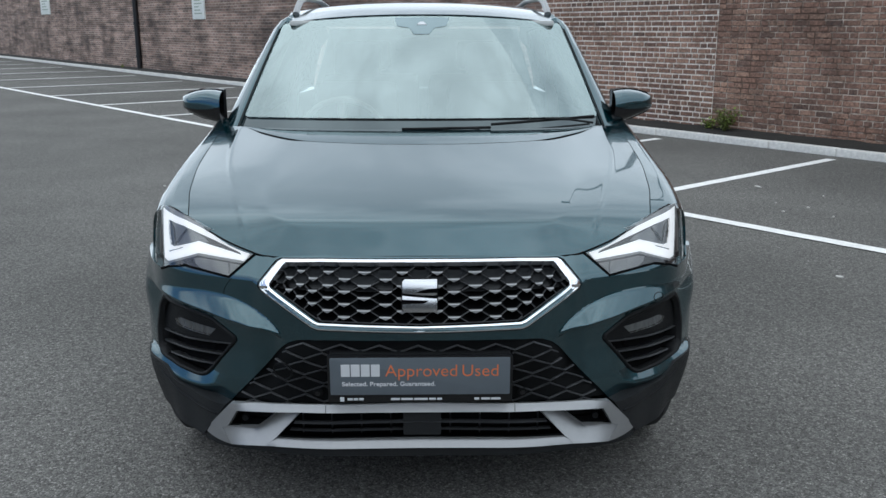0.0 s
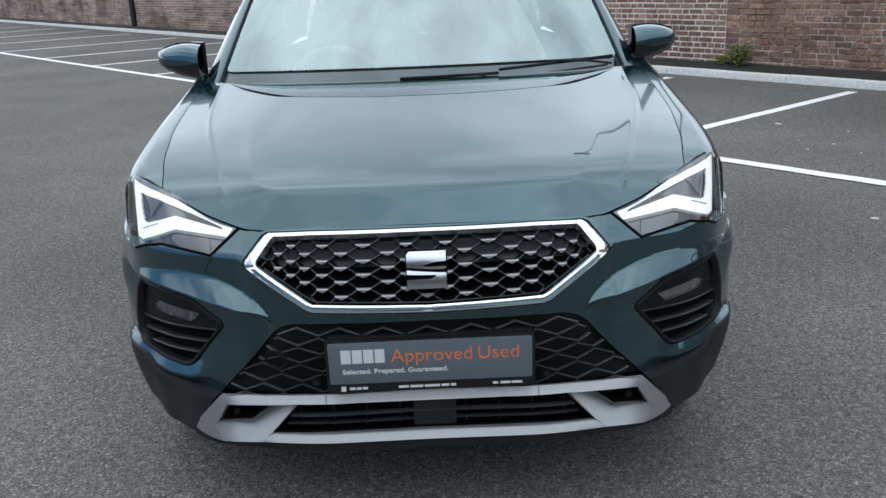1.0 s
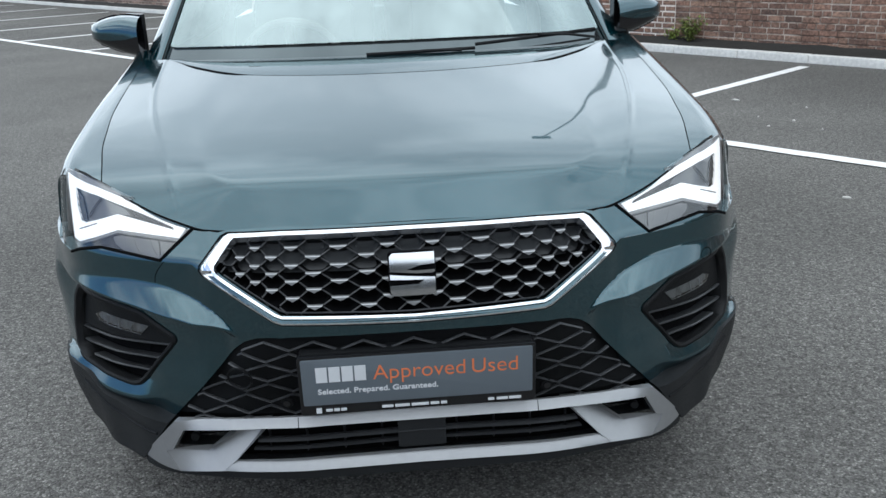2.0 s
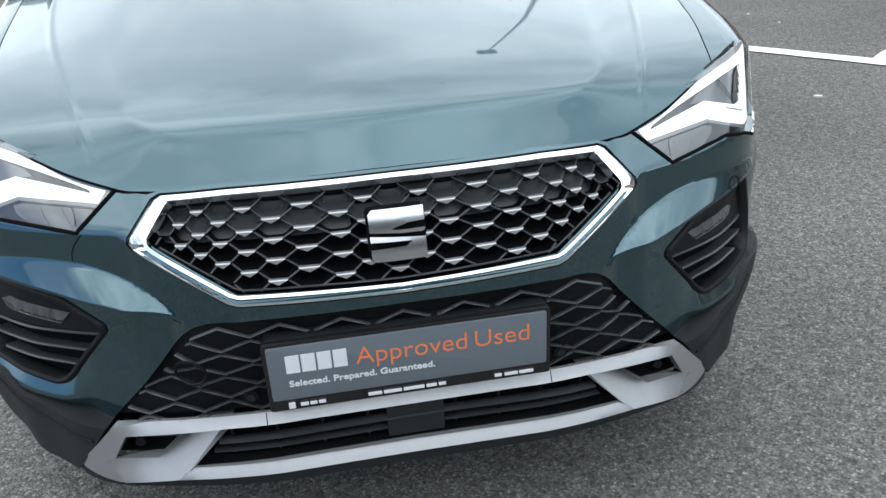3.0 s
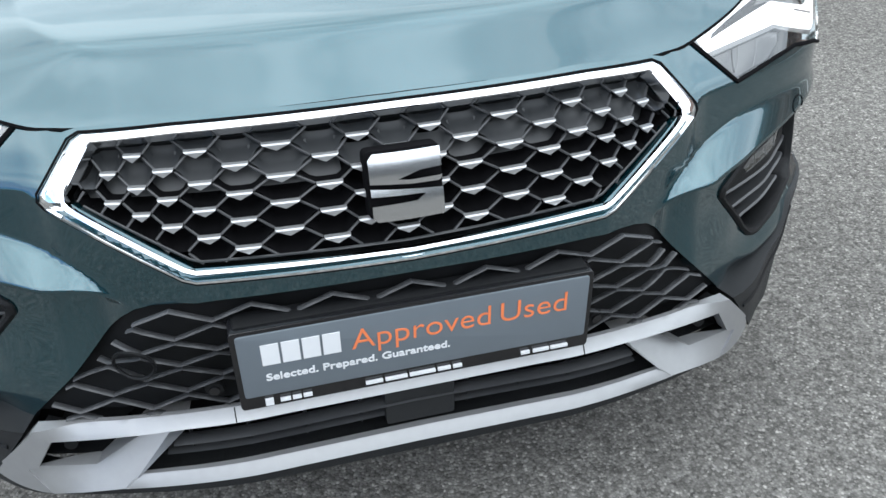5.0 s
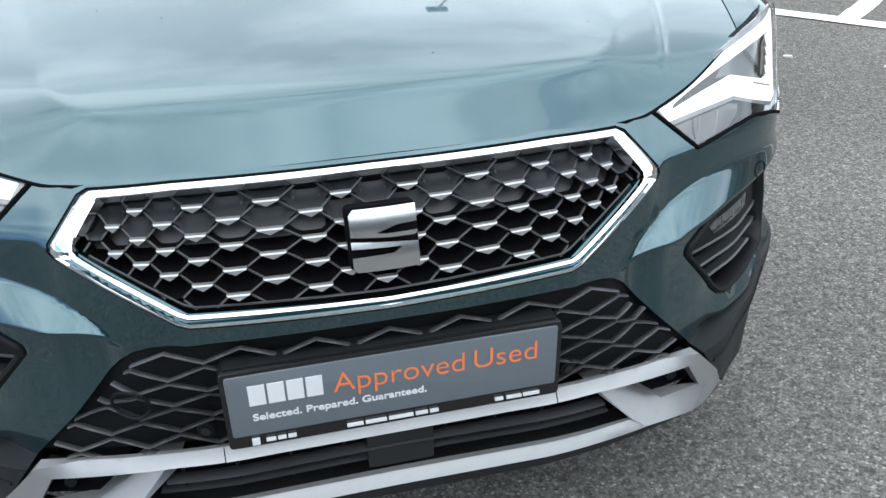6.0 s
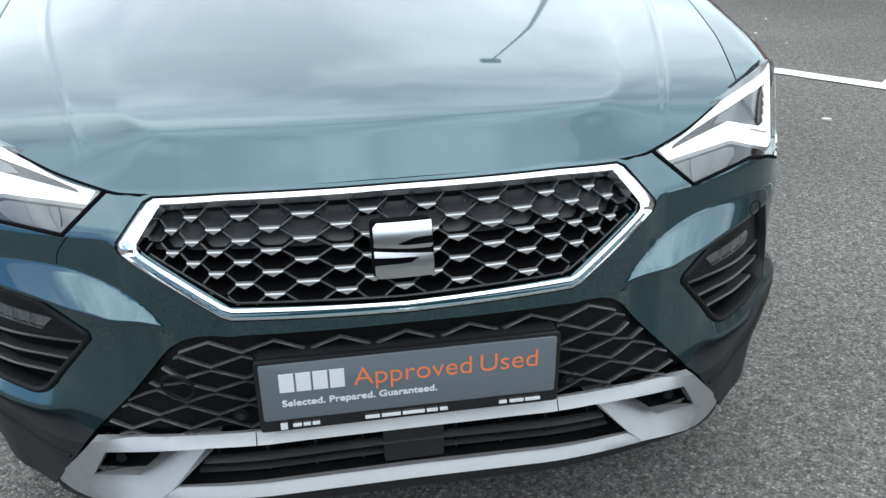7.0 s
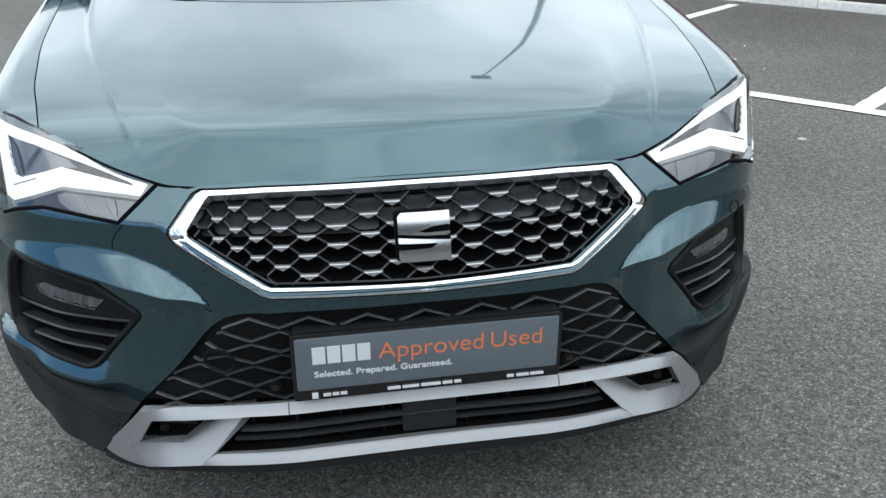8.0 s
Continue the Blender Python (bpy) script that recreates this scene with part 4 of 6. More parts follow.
def arch_trim(yc, fn, side, y_front):
    """The grained black lip that runs round a wheel arch."""
    far = 158 if y_front else 188
    o = [(yc + (.432 - .030 * max(0, math.degrees(a) - 100) / 80 * y_front) * math.cos(a), .345 + .432 * math.sin(a)) for a in np.linspace(radians(-8), radians(far), 30)]
    i = [(yc + .372 * math.cos(a), .345 + .372 * math.sin(a)) for a in np.linspace(radians(-8), radians(far), 30)]
    skin("wheel_arch_trim", o + i[::-1], [], fn, GREYPL, car, -.002, .04, .03, "grained grey plastic arch trim", mirror=side)


for side in (False, True):
    arch_trim(.866, lambda y, z: flank(y, z) + Vector((shoulder(y, z) - .036 * smooth(.68, .52, z) * smooth(.75, .55, y), 0, 0)), side, True)
    arch_trim(3.496, lambda y, z: flank(y, z), side, False)

# doors, sills, rear quarters
REAR_ARCH = [(3.066, .40), (3.10, .53), (3.19, .66), (3.33, .745), (3.496, .775), (3.66, .745), (3.80, .66), (3.89, .53), (3.92, .42)]
for side in (False, True):
    fd = skin("front_door", [(1.432, .34), (1.44, .60), (1.46, .985), (1.55, 1.045), (2.50, 1.065), (2.50, .34)], [], flank, PAINT, car, 0, .03, .06, "dark green painted door", mirror=side)
    rd = skin("rear_door", [(2.508, .34), (2.508, 1.066), (3.40, 1.085), (3.38, .80), (3.20, .69), (3.09, .55), (3.05, .34)], [], flank, PAINT, car, 0, .03, .06, "", mirror=side)
    skin("rear_quarter", [(3.39, .80), (3.41, 1.086), (4.05, 1.10), (4.10, .90), (4.13, .60), (4.10, .38), (3.93, .38)] + REAR_ARCH[::-1][1:5], [], flank, PAINT, car, 0, .03, .06, "", mirror=side)
    skin("sill_trim", [(1.30, .335), (3.05, .335), (3.03, .225), (1.31, .225)], [], flank, GREYPL, car, .012, .04, .06, "grained grey plastic sill", mirror=side)
    skin("front_side_window", [(1.74, 1.075), (2.47, 1.085), (2.44, 1.475), (2.30, 1.478), (2.10, 1.44)], [], flank, DARKGLASS, car, 0, .006, .08, "tinted side glass", mirror=side)
    skin("rear_side_window", [(2.53, 1.086), (3.36, 1.10), (3.22, 1.46), (2.50, 1.475)], [], flank, DARKGLASS, car, 0, .006, .08, "", mirror=side)
    skin("quarter_window", [(3.42, 1.11), (3.86, 1.16), (3.66, 1.36), (3.28, 1.45)], [], flank, DARKGLASS, car, 0, .006, .08, "", mirror=side)
    skin("window_surround", [(1.50, 1.047), (1.62, 1.064), (2.50, 1.07), (3.40, 1.09), (4.0, 1.12), (3.90, 1.20), (3.68, 1.40), (3.25, 1.50), (2.45, 1.512), (2.20, 1.49), (1.95, 1.40)],
         [[(1.75, 1.08), (2.46, 1.09), (2.43, 1.47), (2.30, 1.473), (2.10, 1.435)], [(2.54, 1.09), (3.35, 1.104), (3.21, 1.455), (2.51, 1.47)], [(3.43, 1.114), (3.85, 1.162), (3.65, 1.355), (3.29, 1.445)]],
         flank, BLACK, car, -.003, .02, .06, "black window frames", mirror=side)
    for d, yy in ((fd, 2.34), (rd, 3.22)):
        b = bmesh.new()
        p = flank(yy, .93)
        sx = -1 if side else 1
        tube(b, [(sx * (p.x - .01), yy - .10, .93), (sx * (p.x + .035), yy - .08, .932), (sx * (p.x + .035), yy + .06, .934), (sx * (p.x - .01), yy + .09, .934)], .016, 8)
        part("handle", b, PAINT, d)

# seam of the headlight washer cover
for side in (True,):
    b = bmesh.new()
    sx = -1 if side else 1
    run = [(.590, .768), (.600, .758), (.611, .746), (.619, .733), (.622, .716)]
    tube(b, [(sx * p.x, p.y, p.z) for p in [bumper_face(u, v) + Vector((0, .0005, 0)) for u, v in dense(run, .012, False)]], .0014, 5)
    part("washer_seam", b, DEEP, bumper, "dark seam of a washer cover")

# round tow-eye cover
b = bmesh.new()
tube(b, [bumper_face(.803 + .021 * math.cos(a), .6835 + .0125 * math.sin(a)) + Vector((0, -.0002, 0)) for a in np.linspace(0, 2 * math.pi, 36, endpoint=False)], .0012, 5, closed=True)
part("tow_cover_seam", b, DEEP, bumper, "round seam of the tow-eye cover")

# windscreen pillars and cant rails
for side in (False, True):
    o = [screen(1.00 - .5 * max(0.0, v - .97), v) + Vector((0, 3.0 * max(0.0, v - .97) ** 1.5, 0)) for v in np.linspace(-.06, 1.07, 16)]
    verts, faces = [], []
    for k, p in enumerate(o):
        t = k / 15
        a, b2, c = p + Vector((-.002, -.004, .004)), p + Vector((.036 - .016 * t, .014, .010)), p + Vector((.088 - .056 * t, .075 + .02 * t, -.018))
        for q in (p + Vector((-.006, .02, -.03)), a, p + Vector((.010, .004, .013)), b2, (b2 + c) / 2 + Vector((.008, 0, .004)), c, c + Vector((-.02, .03, -.05))):
            verts.append(Vector((-q.x, q.y, q.z)) if side else q)
    for k in range(15):
        for j in range(6):
            f = (k * 7 + j, k * 7 + j + 1, (k + 1) * 7 + j + 1, (k + 1) * 7 + j)
            faces.append(f[::-1] if not side else f)
    mesh_object("windscreen_pillar", verts, faces, PAINT, car, "dark green windscreen pillar", 40)
    b = bmesh.new()
    sx = -1 if side else 1
    tube(b, [(sx * (p.x + .001), p.y - .004, p.z + .004) for p in o[:14]], .0030, 6)
    part("windscreen_seal", b, BLACK, car, "black rubber seal")

RT = [(x, 1.815 + .155 * (abs(x) / .66) ** 2) for x in np.linspace(0, .64, 9)]
skin("roof", mirror2(RT + [(.675, 2.4), (.672, 3.0), (.63, 3.7), (.55, 3.93), (0, 3.98)]), [], roof, PAINT, car, 0, .012, .05, "dark green painted roof", sharp=40)
for side in (False, True):
    sx = -1 if side else 1
    b = bmesh.new()
    tube(b, [(sx * (.615 - .012 * max(0, (y - 2.9)) ** 2), y, roof(.615, y).z + h) for y, h in ((2.10, .006), (2.15, .022), (2.26, .046), (2.45, .055), (3.1, .055), (3.55, .044), (3.72, .016), (3.78, .0))], .017, 8, .013)
    part("roof_rail", b, SATIN, car, "satin silver roof rail")
    skin("cant_rail", [(1.90, 1.385), (2.18, 1.485), (2.45, 1.510), (3.25, 1.498), (3.66, 1.40), (3.80, 1.46), (3.30, 1.552), (2.45, 1.566), (2.00, 1.555)], [], lambda y, z: flank(y, z), PAINT, car, .002, .03, .06, "", mirror=side)

# tail: panel, glass, lamps
def tail(u, z):
    x = u * (.86 - .14 * smooth(1.0, 1.55, z))
    y = 4.30 - .16 * (abs(u) ** 3) - .55 * smooth(1.0, 1.75, z) - .06 * smooth(.75, .3, z)
    return Vector((x, y, z))


skin("tailgate", [(1, .62), (-1, .62), (-1, 1.08), (1, 1.08)], [], lambda u, z: tail(-u, z), PAINT, car, 0, .03, .09, "dark green painted tailgate")
skin("rear_window", [(.93, 1.085), (-.93, 1.085), (-.88, 1.50), (.88, 1.50)], [], lambda u, z: tail(-u, z), DARKGLASS, car, 0, .01, .12)
skin("rear_bumper", [(1.02, .30), (-1.02, .30), (-1.02, .61), (1.02, .61)], [], lambda u, z: tail(-u, z) + Vector((0, .05, 0)), GREYPL, car, 0, .05, .09, "grained grey plastic rear bumper")
for sx in (-1, 1):
    skin("tail_light", [(sx * .62, .86), (sx * 1.0, .84), (sx * 1.0, 1.0), (sx * .62, .98)], [], lambda u, z: tail(-u, z), mat("red_lens", (.25, .01, .01), .15), car, .012, .03, .08, "red lamp lens")

# windscreen
glass = skin("windscreen", rounded([(-.988, .082), (.988, .082), (.990, .990), (-.990, .990)], .03), [], screen, SCREEN, car, 0, .004, .08, "laminated glass reflecting a cloudy sky")
glass.visible_shadow = False
FRIT = mat("black_glass_print", (0.02, 0.022, 0.023), 0.06, 0.0, 0.1, 20, rough_vary=0.02)
FRIT.node_tree.nodes["Principled BSDF"].inputs["IOR"].default_value = 1.95
FRIT.node_tree.nodes["Principled BSDF"].inputs["Specular Tint"].default_value = (0.78, 0.97, 1.0, 1)
frit = [(-.995, -.06), (.995, -.06), (.995, 1.0), (-.995, 1.0)]
patch = [(.984, .955), (.20, .955), (.17, .86), (.075, .85), (.045, .80), (-.045, .80), (-.075, .85), (-.17, .86), (-.20, .955), (-.984, .955), (-.984, .086), (.984, .086)]
skin("windscreen_border", frit, [patch], screen, FRIT, car, -.007, .004, .05, "black printed border of the windscreen")
PATCH = mat("grey_glass_print", (0.06, 0.078, 0.082), 0.12, 0.0, 0.1, 20, rough_vary=0.02)
PATCH.node_tree.nodes["Principled BSDF"].inputs["IOR"].default_value = 2.9
PATCH.node_tree.nodes["Principled BSDF"].inputs["Specular Tint"].default_value = (0.74, 0.96, 1.0, 1)
skin("sensor_patch", rounded([(.190, .975), (.165, .885), (.085, .865), (.050, .800), (-.050, .800), (-.085, .865), (-.165, .885), (-.190, .975)], .012), [], screen, PATCH, car, .0015, .001, .03, "grey printed sensor patch")
skin("camera_window", [(.034, .895), (.012, .925), (-.012, .925), (-.034, .895)], [], screen, WHITEINK, car, .003, .001, .03, "pale sensor window")

# wipers
def wiper(u0, v0, u1, v1, arm_u, arm_v, lift=1.0):
    w = empty("wiper", parent=car)
    b = bmesh.new()
    tube(b, [screen(u0 + (u1 - u0) * t, v0 + (v1 - v0) * t) + normal_at(screen, u0, .1) * .016 * lift for t in np.linspace(0, 1, 10)], .0040, 6, .006)
    part("blade", b, BLACK, w)
    b = bmesh.new()
    um, vm = (u0 + u1) / 2, (v0 + v1) / 2
    tube(b, [screen(arm_u, arm_v) + Vector((0, -.02, .012)) * lift, screen((arm_u + um) / 2, (arm_v + vm) / 2) + Vector((0, -.022, .022)) * lift, screen(um, vm) + Vector((0, -.018, .02)) * lift], .005, 6, .005)
    part("arm", b, BLACK, w)


wiper(.36, .012, .95, .060, .93, .012)
wiper(-.10, -.002, .36, .006, .30, .0, .30)

# mirrors
def door_mirror(sx):
    m = empty("door_mirror", parent=car)
    m["label"] = "dark green and black door mirror"

    off = -.018 if sx > 0 else .012

    def shell(name, a0, a1, material, grow, label):
        """A round-backed shell between two angles, from the top round to the underside."""
        verts, faces = [], []
        N, M = 16, 12
        for i in range(N + 1):
            t = i / N
            x = .838 + off + .194 * t
            ztop = 1.256 - .040 * t ** 2.4 - .012 * (1 - t) ** 3
            zbot = 1.106 + .064 * t ** 1.6
            mid, half = (ztop + zbot) / 2, (ztop - zbot) / 2 * grow
            dep = (.088 - .028 * t) * math.sqrt(max(0.0, 1 - max(0.0, (t - .72) / .28) ** 2.2)) * grow + .004
            lo, hi = a0(t), a1(t)
            for j in range(M + 1):
                a = lo + (hi - lo) * j / M
                ca, sa = math.cos(a), math.sin(a)
                verts.append(Vector((sx * x, 1.478 + .075 * t - dep * sa ** .8 if sa > 0 else 1.478 + .075 * t, mid + half * math.copysign(abs(ca) ** .8, ca))))
        for i in range(N):
            for j in range(M):
                f = (i * (M + 1) + j, (i + 1) * (M + 1) + j, (i + 1) * (M + 1) + j + 1, i * (M + 1) + j + 1)
                faces.append(f if sx < 0 else f[::-1])
        return mesh_object(name, verts, faces, material, m, label, 50)

    shell("cap", lambda t: 0.0, lambda t: 1.50 + .55 * t, PAINT, 1.0, "dark green painted cap")
    shell("lower_shell", lambda t: 1.40 + .5 * t, lambda t: math.pi - 1e-4, GLOSSB, .955, "black lower shell")
    b = bmesh.new()
    vs = [(.845, 1.250), (.90, 1.254), (.96, 1.251), (1.02, 1.236), (1.048, 1.214), (1.046, 1.166), (1.02, 1.146), (.95, 1.122), (.90, 1.114), (.845, 1.108)]
    vs = [(.838 + off + (x - .845) * .936, z) for x, z in vs]
    fr = [b.verts.new((sx * x, 1.478 + .075 * (x - .838) / .192, z)) for x, z in vs]
    bk = [b.verts.new((sx * x, 1.53 + .05 * (x - .838) / .192, z)) for x, z in vs]
    b.faces.new(fr)
    b.faces.new(bk[::-1])
    for i in range(len(vs)):
        b.faces.new((fr[i], bk[i], bk[(i + 1) % len(vs)], fr[(i + 1) % len(vs)]))
    bmesh.ops.recalc_face_normals(b, faces=b.faces)
    part("back_shell", b, GLOSSB, m)
    b = bmesh.new()
    vs = [(.86, 1.235), (.95, 1.235), (1.01, 1.205), (.95, 1.165), (.86, 1.15)]
    b.faces.new([b.verts.new((sx * (x + off), 1.536 + .05 * (x - .845) / .205, z)) for x, z in vs])
    part("mirror_glass", b, CHROME, m, "mirror glass")
    b = bmesh.new()
    tube(b, [(sx * .80, 1.50, 1.035), (sx * (.835 + off / 2), 1.495, 1.085), (sx * (.875 + off), 1.488, 1.15)], .026, 8, .020)
    part("stalk", b, GLOSSB, m)


door_mirror(-1)
door_mirror(1)

# headlights
LAMP = [(.503, .843), (.600, .771), (.70, .781), (.78, .788), (.86, .776), (.905, .762), (.965, .768), (.992, .795), (.990, .865), (.966, .925), (.925, .953), (.86, .951), (.790, .934), (.70, .902), (.605, .8685)]
DRL_OUT = [(.922, .944), (.80, .921), (.66, .8805), (.529, .8450), (.553, .818), (.733, .828), (.872, .791), (.898, .796), (.912, .86)]
DRL_IN = [(.882, .915), (.80, .901), (.68, .869), (.572, .8385), (.566, .8325), (.733, .861), (.842, .837), (.862, .840), (.876, .87)]
for side in (False, True):
    lamp = empty("headlight", parent=car)
    lamp["label"] = "clear headlight with lit white daytime strip"
    skin("lens", rounded(LAMP, .012), [], fascia, CLEAR, lamp, .001, .004, .03, "clear plastic lens", mirror=side).visible_shadow = False
    skin("housing", rounded([(u + (u - .73) * .015, v + (v - .85) * .02) for u, v in LAMP], .012), [], fascia, LAMPBLACK, lamp, -.026, .0, .03, "black housing", mirror=side)
    gb = bmesh.new()
    run = [fascia(u, v) + normal_at(fascia, u, v) * .0005 for u, v in dense([LAMP[-1], (.55, .8535)] + LAMP[:6], .012, False)]
    tube(gb, [(-q.x if side else q.x, q.y, q.z) for q in run], .0040, 6)
    part("gasket", gb, DEEP, lamp, "black gasket")
    skin("daytime_strip", DRL_OUT, [DRL_IN], fascia, DRL, lamp, -.006, .006, .02, "lit white daytime running strip", mirror=side)
    skin("strip_surround", [(.950, .936), (.925, .952), (.86, .948), (.79, .930), (.70, .897), (.605, .8635), (.514, .8440), (.548, .812), (.735, .822), (.873, .784), (.906, .789), (.930, .86)], [DRL_IN], fascia, LAMPPALE, lamp, -.0085, .004, .02, "pale translucent surround", mirror=side)
    skin("outer_ledge", [(.938, .80), (.962, .800), (.972, .86), (.952, .930), (.934, .92), (.930, .86)], [], fascia, LAMPGREY, lamp, -.010, .004, .02, "grey outer ledge", mirror=side)
    skin("reflector", [(.562, .811), (.604, .775), (.66, .780), (.715, .784), (.750, .800), (.757, .814), (.733, .819)], [], fascia, LAMPREF, lamp, -.016, .004, .012, "silvered low-beam reflector", mirror=side, swell=lambda u, v: -.14 * abs(v - .798))
    sx = -1 if side else 1

    def rod(name, pts, r, material, depth):
        b = bmesh.new()
        way = [fascia(u, v) + normal_at(fascia, u, v) * depth for u, v in pts]
        tube(b, [(sx * q.x, q.y, q.z) for q in way], r, 5)
        part(name, b, material, lamp)

    rod("reflector_edge", ((.611, .812), (.607, .803), (.605, .794), (.6045, .784)), .0016, DEEP, -.007)
    for u in (.640, .690):
        rod("reflector_rib", ((u, .815), (u - .008, .798), (u - .022, .782)), .0009, LAMPREF, -.015)
    rod("strip_slit", ((.800, .838), (.835, .829), (.868, .820)), .0016, LAMPGREY, -.0052)
    skin("inner_bezel", [(.700, .862), (.733, .862), (.842, .838), (.864, .842), (.878, .87), (.884, .913), (.80, .898), (.72, .876)], [], fascia, LAMPREF, lamp, -.016, .004, .02, "silvered inner reflector", mirror=side)
    skin("bezel_corner", [(.842, .842), (.866, .844), (.880, .872), (.886, .912), (.858, .892)], [], fascia, LAMPBLACK, lamp, -.012, .004, .02, "black corner of the reflector", mirror=side)
    rod("bezel_bar", ((.790, .893), (.812, .875), (.835, .850)), .0035, LAMPBLACK, -.012)

# grille
grille = empty("grille", parent=car)
grille["label"] = "black scale-pattern grille in a chrome frame"
FO = mirror2([(0, .8365), (.30, .8352), (.424, .8315), (.440, .8245), (.4930, .766), (.4945, .757), (.486, .748), (.318, .6540), (.300, .6490), (0, .6450)])
FI = mirror2([(0, .8235), (.30, .8215), (.4040, .8175), (.4110, .8120), (.4490, .766), (.4490, .758), (.443, .753), (.310, .6720), (.296, .6670), (0, .6610)])
FRAME_TOP = [(0, -.014), (0, -.004), (.10, .002), (.42, .0115), (.56, .0125), (.94, .0125), (1.0, .011), (1.0, -.012)]
FRAME_LOW = [(0, -.030), (0, .002), (.14, .0045), (.28, -.002), (.50, -.001), (.66, .0105), (.94, .0100), (1.0, -.012)]


def frame_profile(u, v):
    """A flat bright face above and at the sides; below, a steep flank under a thin bright edge."""
    k = smooth(.762, .745, v)
    return [(a + (c - a) * k, b + (d - b) * k) for (a, b), (c, d) in zip(FRAME_TOP, FRAME_LOW)]


band("chrome_frame", FO, FI, fascia, CHROME, grille, frame_profile, "polished chrome frame", sharp=28, step=.012)
gb = bmesh.new()
tube(gb, [fascia(u, v) + normal_at(fascia, u, v) * -.0005 for u, v in dense(FO, .015)], .0020, 6, closed=True)
part("frame_gasket", gb, DEEP, grille, "black gasket round the frame")
gb = bmesh.new()
rail = dense([(.436, .752), (.306, .6790), (.290, .6745), (0, .6690), (-.290, .6745), (-.306, .6790), (-.436, .752)], .012, False)
tube(gb, [fascia(u, v) + normal_at(fascia, u, v) * -.012 for u, v in rail], .0020, 5)
part("inner_rail", gb, BARGREY, grille, "dark rail along the mesh")
band("inner_wall", FI, [(u * .985, .745 + (v - .745) * .96) for u, v in FI], fascia, BLACK, grille, [(0, -.016), (0, -.028), (1, -.034), (1, -.07)])
# near-black sheet gives the slot under the bonnet its shade
skin("reveal_shade", mirror2([(0, .868), (.30, .866), (.436, .858), (.456, .845), (.456, .822), (.43, .815), (.415, .822), (0, .826)]), [], fascia, DEEP, grille, -.012, 0, .03, "near-black sheet standing for shade under the bonnet's edge")
for side in (False, True):
    skin("scale_backing", [(.08, .826), (.408, .820), (.440, .775), (.435, .762), (.08, .762)], [], fascia, SCALE, grille, -.038, .0, .04, "", mirror=side)
# the depth behind the grille is a sheet coloured as shade
skin("grille_backing", [(u * 1.02, v) for u, v in FI], [], fascia, DEEP, grille, -.075, .0, .04, "near-black sheet standing for the shade behind the grille")

COLS = [0.0, .052, .101, .165, .224, .274, .320, .358, .393, .425, .452]
ROW_H = .0172
ROWS_Z = [.8235 - ROW_H * k for k in range(10)]


def grille_pt(x, z, off):
    return fascia(x, z) + normal_at(fascia, x, z) * off


def in_grille(x, z, m=0.0):
    return inside([(x, z)], [(u * (1 - m), .745 + (v - .745) * (1 - m)) for u, v in FI])[0]


# dished scales, thin bars and silver tips
tips = []
for r, z in enumerate(ROWS_Z):
    for i, c in enumerate(COLS):
        if i % 2 != r % 2:
            continue
        for sg in ((1, -1) if c else (1,)):
            left = COLS[i - 1] if i else -COLS[1]
            right = COLS[i + 1] if i + 1 < len(COLS) else c + .03
            x = sg * c
            if abs(x) < .03 and .695 < z < .785:
                continue
            wl, wr = c - left, right - c
            if z < .815 and in_grille(x, z - .006, .07):
                tips.append((x, z, (wl + wr) / 2))
            for way, w, o in ((-sg, wl, sg * left), (sg, wr, sg * right)):
                if in_grille(x, z, .01) or in_grille(o, z + ROW_H, .03):
                    a, b2 = grille_pt(x + way * w * .31, z + .0028, -.013), grille_pt(x + way * w * .70, z + ROW_H - .0005, -.016)
                    gb = bmesh.new()
                    tube(gb, [a, (a + b2) / 2, b2], .0022, 5, .0019)
                    part("grille_bar", gb, BARGREY, grille)
            if in_grille(x, z + .012, -.03):
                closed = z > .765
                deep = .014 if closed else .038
                sv, sf, N, M = [], [], 10, 4
                for k in range(N + 1):
                    t = -1 + 2 * k / N
                    w = wl if t < 0 else wr
                    lo = ROW_H * smooth(.40, .98, abs(t)) + .002
                    for j in range(M + 1):
                        f = j / M
                        hi = lo + (.0300 - lo * .45) * f
                        sv.append(grille_pt(x + sg * t * w * .66, z + hi, -.014 - deep * smooth(-.1, .75, f) * (1 - .3 * t * t)))
                for k in range(N):
                    for j in range(M):
                        q = (k * (M + 1) + j, (k + 1) * (M + 1) + j, (k + 1) * (M + 1) + j + 1, k * (M + 1) + j + 1)
                        sf.append(q if sg > 0 else q[::-1])
                # shade in the colour: upper scales grey as if lit, lower ones near-black
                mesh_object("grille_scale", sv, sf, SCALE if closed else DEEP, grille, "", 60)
tv = [(-.5, .3, .34), (.5, .3, .34), (.46, -.1, .02), (0, .1, -.66), (-.46, -.1, .02), (-.5, -.55, .22), (.5, -.55, .22), (-.44, -.75, .04), (.44, -.75, .04), (0, -.74, -.60)]
tf = [(0, 5, 6, 1), (5, 7, 8, 6), (7, 9, 8), (0, 4, 7, 5), (1, 6, 8, 2), (4, 3, 9, 7), (3, 2, 8, 9)]
tip_mesh = mesh_object("grille_tip", tv, tf, TIPS, grille, "satin silver tip", 15).data
first = bpy.data.objects["grille_tip"]
for k, (x, z, w) in enumerate(tips):
    t = first if k == 0 else new("grille_tip", tip_mesh)
    t.parent = grille
    n = normal_at(fascia, x, z)
    t.location = grille_pt(x, z, -.010)
    t.scale = (w * .66, .008, .0122)
    t.rotation_euler = (radians(-8), 0, math.atan2(n.x, -n.y))

